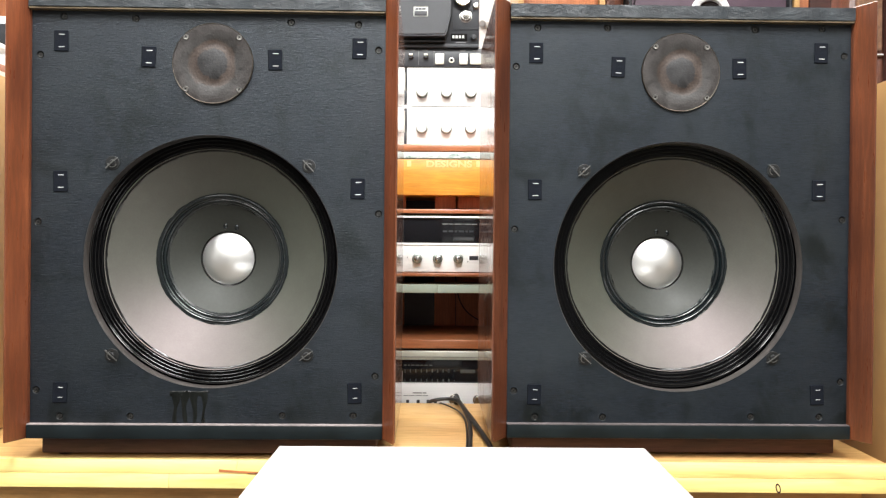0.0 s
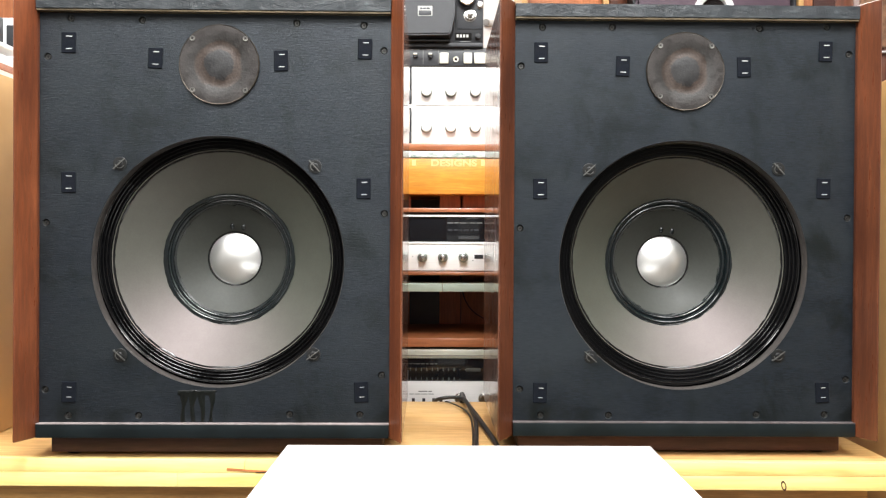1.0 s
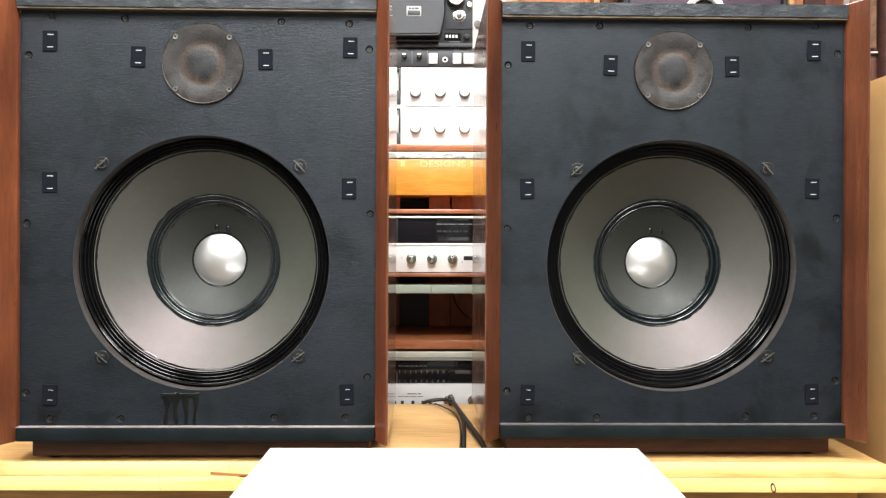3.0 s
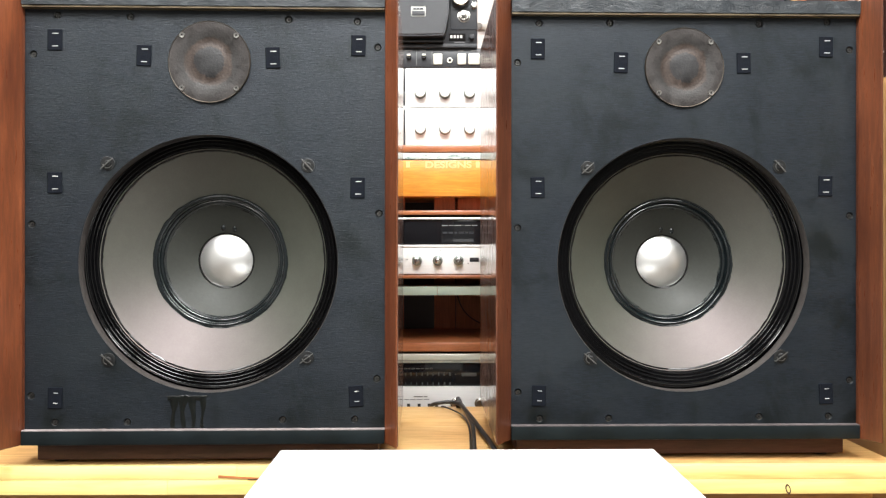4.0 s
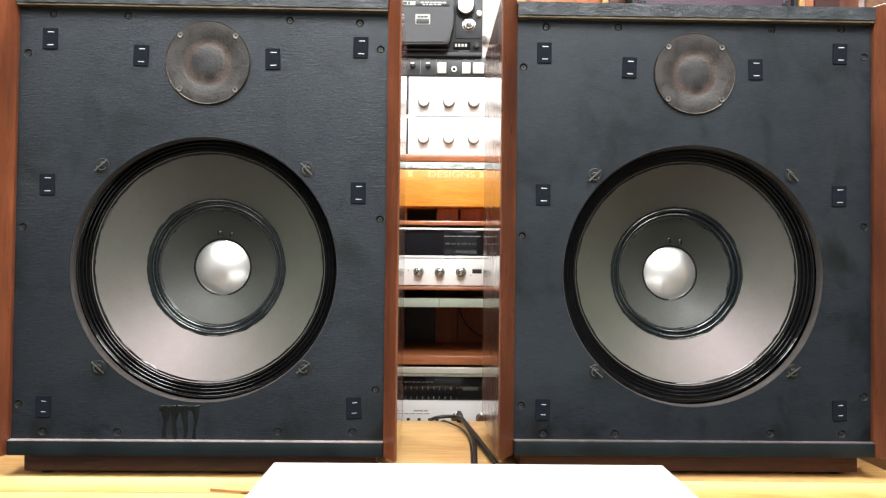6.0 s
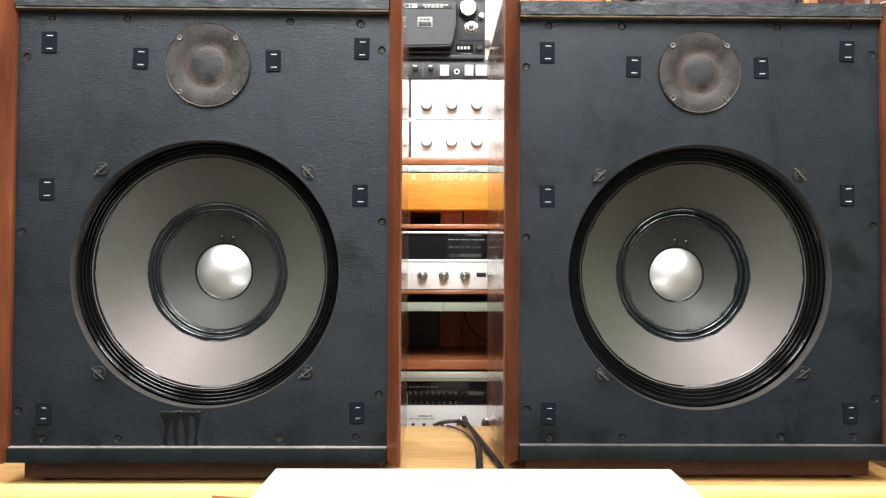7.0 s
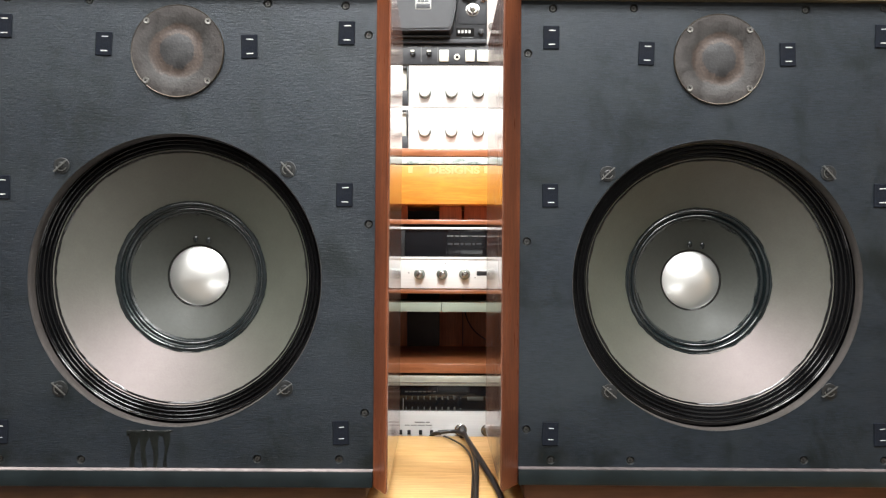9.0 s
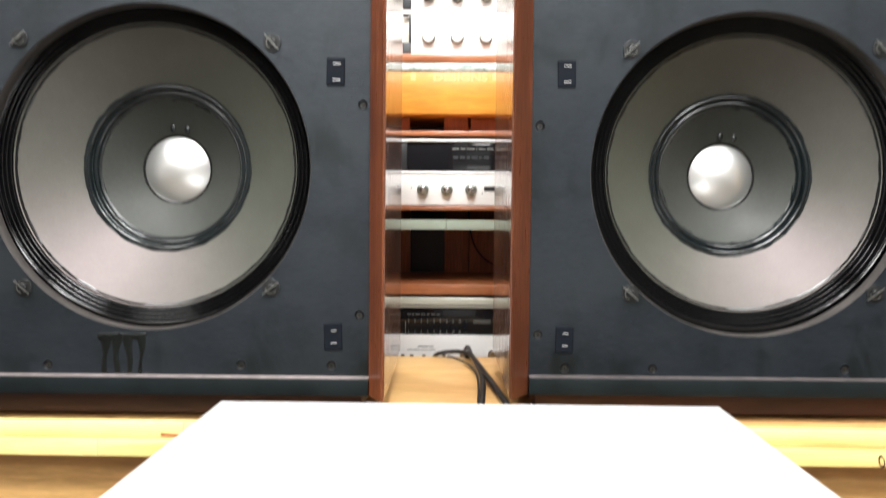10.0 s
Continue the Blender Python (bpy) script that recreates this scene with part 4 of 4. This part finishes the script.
# loose cables: from the receiver over the bench edge, and one hanging in the rack
cord = tube("mains_cable", [(-0.012, 1.66, 0.440), (-0.006, 1.605, 0.486), (0.006, 1.580, 0.4945), (0.022, 1.586, 0.4965), (0.046, 1.588, 0.4970), (0.060, 1.545, 0.4965), (0.0695, 1.434, 0.4940), (0.0715, 1.368, 0.4938), (0.0680, 1.28, 0.4938), (0.0650, 1.20, 0.4940), (0.0640, 1.146, 0.486), (0.0640, 1.144, 0.30), (0.0640, 1.146, 0.05)], 0.0035, CABLE)
tagged(cord, "black power cord looping over the pine bench", "cable", "cords on the bench")
cord = tube("mains_cable", [(0.050, 1.66, 0.440), (0.0525, 1.612, 0.488), (0.0535, 1.590, 0.4965), (0.0575, 1.54, 0.4985), (0.0625, 1.49, 0.4995), (0.0755, 1.392, 0.4985), (0.0870, 1.310, 0.4950), (0.0955, 1.235, 0.4942), (0.0985, 1.17, 0.4942), (0.0990, 1.146, 0.484), (0.1000, 1.144, 0.30), (0.1000, 1.146, 0.05)], 0.0039, CABLE)
tagged(cord, "black power cord with a plug hanging over the bench", "cable", "cords on the bench")
cord = tube("thin_cable", [(0.014, 1.66, 0.440), (0.016, 1.605, 0.486), (0.023, 1.566, 0.4925), (0.038, 1.535, 0.4922), (0.052, 1.502, 0.4922), (0.060, 1.46, 0.4920), (0.0650, 1.416, 0.4920), (0.0645, 1.30, 0.4920), (0.0580, 1.17, 0.4920), (0.0575, 1.148, 0.486), (0.0575, 1.147, 0.06)], 0.0016, CABLE)
tagged(cord, "thin dark lead lying beside the power cords", "cable", "cords on the bench")
plug = thing("cord_plug", (0.053, 1.588, 0.4995), "black moulded cord plug lying on the bench edge", "plug")
plug.matrix_basis = pose(0.0530, 1.590, 0.4940, 34, 0, 8)
bm = lathe(bmesh.new(), [(0.0, -0.014), (0.0060, -0.013), (0.0070, -0.006), (0.0066, 0.004), (0.0046, 0.013), (0.0, 0.014)], 20)
finish(bm, "plug_body", CABLE, plug, True)
cord = tube("rack_cable", [(0.058, 2.105, 0.7255), (0.060, 2.09, 0.68), (0.070, 2.09, 0.645), (0.095, 2.08, 0.615), (0.125, 2.07, 0.602), (0.16, 2.06, 0.5895)], 0.0016, CABLE)
tagged(cord, "thin black cable hanging in the open rack bay", "cable")


# ---- neighbours at the sides and behind ----
def neighbour(name, x0, x1, y0, y1, z0, z1, label, group=""):
    t = thing(name, ((x0 + x1) / 2, (y0 + y1) / 2, z0), label, "loudspeaker", group)
    hx, hy, h = (x1 - x0) / 2, (y1 - y0) / 2, z1 - z0
    for s in (-1, 1):
        a, b = sorted((s * hx, s * (hx - 0.02)))
        block("side_panel", (a, b, -hy, hy, 0.0, h), HONEY, t, 0.002)
    block("top_panel", (-hx + 0.0205, hx - 0.0205, -hy, hy, h - 0.02, h), HONEY, t, 0.002)
    block("baffle", (-hx + 0.0205, hx - 0.0205, -hy + 0.012, -hy + 0.03, 0.0, h - 0.0205), VINYL, t, 0)
    block("back_panel", (-hx + 0.0205, hx - 0.0205, hy - 0.015, hy, 0.0, h - 0.0205), HONEY, t, 0)


neighbour("neighbour_loudspeaker", -1.15, -0.70, 1.16, 1.58, BENCH_Z, 1.069, "honey maple loudspeaker cabinet standing on the bench", "honey loudspeakers")
neighbour("neighbour_loudspeaker", 0.705, 1.15, 1.05, 1.62, 0.0, 1.056, "tall honey maple loudspeaker cabinet on the floor", "honey loudspeakers")


def record_player():
    t = thing("record_player", (-0.93, 1.32, 1.069), "pale silver record player on the honey cabinet", "record player")
    block("plinth", (-0.20, 0.19, -0.15, 0.14, 0.012, 0.050), PALE_SILVER, t, 0.003)
    block("plinth_band", (-0.201, 0.191, -0.151, 0.141, 0.022, 0.034), SHELF_WOOD, t, 0.001)
    block("deck_plate", (-0.20, 0.19, -0.15, 0.14, 0.0625, 0.070), SILVER, t, 0.001)
    bm = bmesh.new()
    bmesh.ops.create_cone(bm, cap_ends=True, segments=64, radius1=0.125, radius2=0.123, depth=0.016, matrix=Matrix.Translation((-0.03, 0, 0.083)))
    part("platter", bm, CHROME, t)
    for x in (-0.17, 0.15):
        for y in (-0.12, 0.10):
            block("foot", (x, x + 0.025, y, y + 0.025, 0.0, 0.0118), CABLE, t)
    block("tonearm_base", (0.125, 0.175, 0.05, 0.10, 0.0745, 0.12), BLACK, t, 0.003)


record_player()
t = thing("power_supply", (-0.86, 1.52, 1.069), "white metal box with a black front switch on the honey cabinet", "power supply")
block("case", (-0.12, 0.135, -0.04, 0.05, 0.0, 0.137), WHITE_TOP, t, 0.002)
sw = block("switch_plate", (0.080, 0.120, -0.046, -0.0405, 0.080, 0.122), BLACK, t, 0.001)
block("indicator", (0.095, 0.101, -0.0475, -0.0462, 0.090, 0.096), STITCH, sw, 0)


def far_cabinet(name, x0, x1, z0, z1, y, mat, label, trim=None, group="", strip=0.02, inset=0.012, front=None):
    t = thing(name, ((x0 + x1) / 2, y, z0), label, "cabinet", group)
    hx, h = (x1 - x0) / 2, z1 - z0
    block("carcass", (-hx, hx, 0.012, 0.32, 0.0, h), mat, t, 0.003)
    block("front_board", (-hx + inset, hx - inset, 0.0, 0.0118, 0.012, h - 0.012), front or mat, t, 0.001)
    if trim:
        for s in (-1, 1):
            a, b = sorted((s * (hx + strip), s * (hx + 0.0008)))
            block("edge_strip", (a, b, -0.01, 0.30, 0.0, h), trim, t, 0.002)
    return t


FAR_Y, FAR_Z = 2.75, 1.50
t = thing("wall_shelf", (0.95, FAR_Y + 0.16, FAR_Z), "long brown wooden shelf on the white wall", "shelf")
block("board", (-0.67, 1.05, -0.18, 0.39, -0.03, 0.0), SHELF_WOOD, t, 0.003)
for x in (-0.6, 0.1, 0.8):
    block("bracket", (x, x + 0.03, -0.1, 0.39, -0.12, -0.0305), SHELF_WOOD, t, 0.003)
far_cabinet("cabinet", 0.292, 0.543, FAR_Z, 2.1, FAR_Y, RED_WOOD, "orange-red wooden cabinet on the wall shelf", HONEY, "cabinets on the wall shelf")
dark = far_cabinet("far_loudspeaker", 0.653, 1.177, FAR_Z, 2.1, FAR_Y, PURPLE, "dark purple-black loudspeaker with a white ring on the wall shelf", BLACK, "", 0.0115)
dark["category"] = "loudspeaker"
bm = lathe(bmesh.new(), [(0.066, -0.001), (0.066, -0.012), (0.060, -0.016), (0.045, -0.012), (0.042, -0.001)], 48)
ring = finish(bm, "white_ring", WHITE_TOP, dark, True, "white ring round a driver")
ring.location = (0.0, 0.0, 0.075)
bm = lathe(bmesh.new(), [(0.0415, -0.001), (0.03, 0.0), (0.0, -0.0015)], 40)
drv = finish(bm, "driver", RUBBER, dark, True)
drv.location = (0.0, -0.001, 0.075)
for x in (-0.236, 0.236):
    s = turned("screw", [(0.010, 0.0), (0.010, -0.004), (0.0045, -0.006), (0.0, -0.003)], BLACK_SCREW, dark, 20)
    s.location = (x, -0.0002, 0.158)
far_cabinet("cabinet", 1.2135, 1.62, FAR_Z, 2.1, FAR_Y, RED_WOOD, "red-brown cabinet with pale edges and dark front on the shelf", HONEY, "cabinets on the wall shelf", 0.0185, 0.037, PLINTH)
far_cabinet("cabinet", 0.5660, 0.6400, FAR_Z, 2.1, FAR_Y + 0.05, WALNUT_DARK, "narrow dark brown wooden cabinet on the wall shelf", None, "cabinets on the wall shelf")

t = thing("grille_loudspeaker", (1.18, 2.0, 0.0), "tall brown loudspeaker with a woven grille on the floor", "loudspeaker")
block("carcass", (-0.16, 0.20, 0.012, 0.11, 0.0, 1.75), WALNUT_DARK, t, 0.003)
block("grille", (-0.145, -0.0835, 0.002, 0.0118, 1.28, 1.73), WEAVE, t, 0.002, 2, "brown woven grille cloth")
block("white_strip", (-0.16, -0.08, 0.0, 0.0118, 1.267, 1.2715), WHITE_TOP, t, 0.001)
block("post", (-0.078, 0.20, -0.03, 0.0118, 0.0, 1.75), PLINTH, t, 0.004, 2, "dark slatted post")
t = thing("wall_cabinet", (-1.1, 2.1, 1.28), "red-brown wooden cabinet hung high on the wall", "cabinet")
block("carcass", (-0.28, 0.12, 0.0, 1.18, 0.0, 0.55), SHELF_WOOD, t, 0.004)
block("door", (-0.275, 0.115, -0.018, -0.0005, 0.01, 0.54), RED_WOOD, t, 0.004)

t = thing("wall_latch", (0.192, Y1, 1.678), "small grey latch screwed to the white wall", "latch")
block("latch_plate", (-0.022, 0.045, -0.012, 0.0, -0.014, 0.010), PRINT, t, 0.004)
turned("latch_screw", [(0.014, -0.012), (0.014, -0.02), (0.008, -0.023), (0.0, -0.022)], GREY_PRINT, t, 24, (-0.012, 0, -0.002))
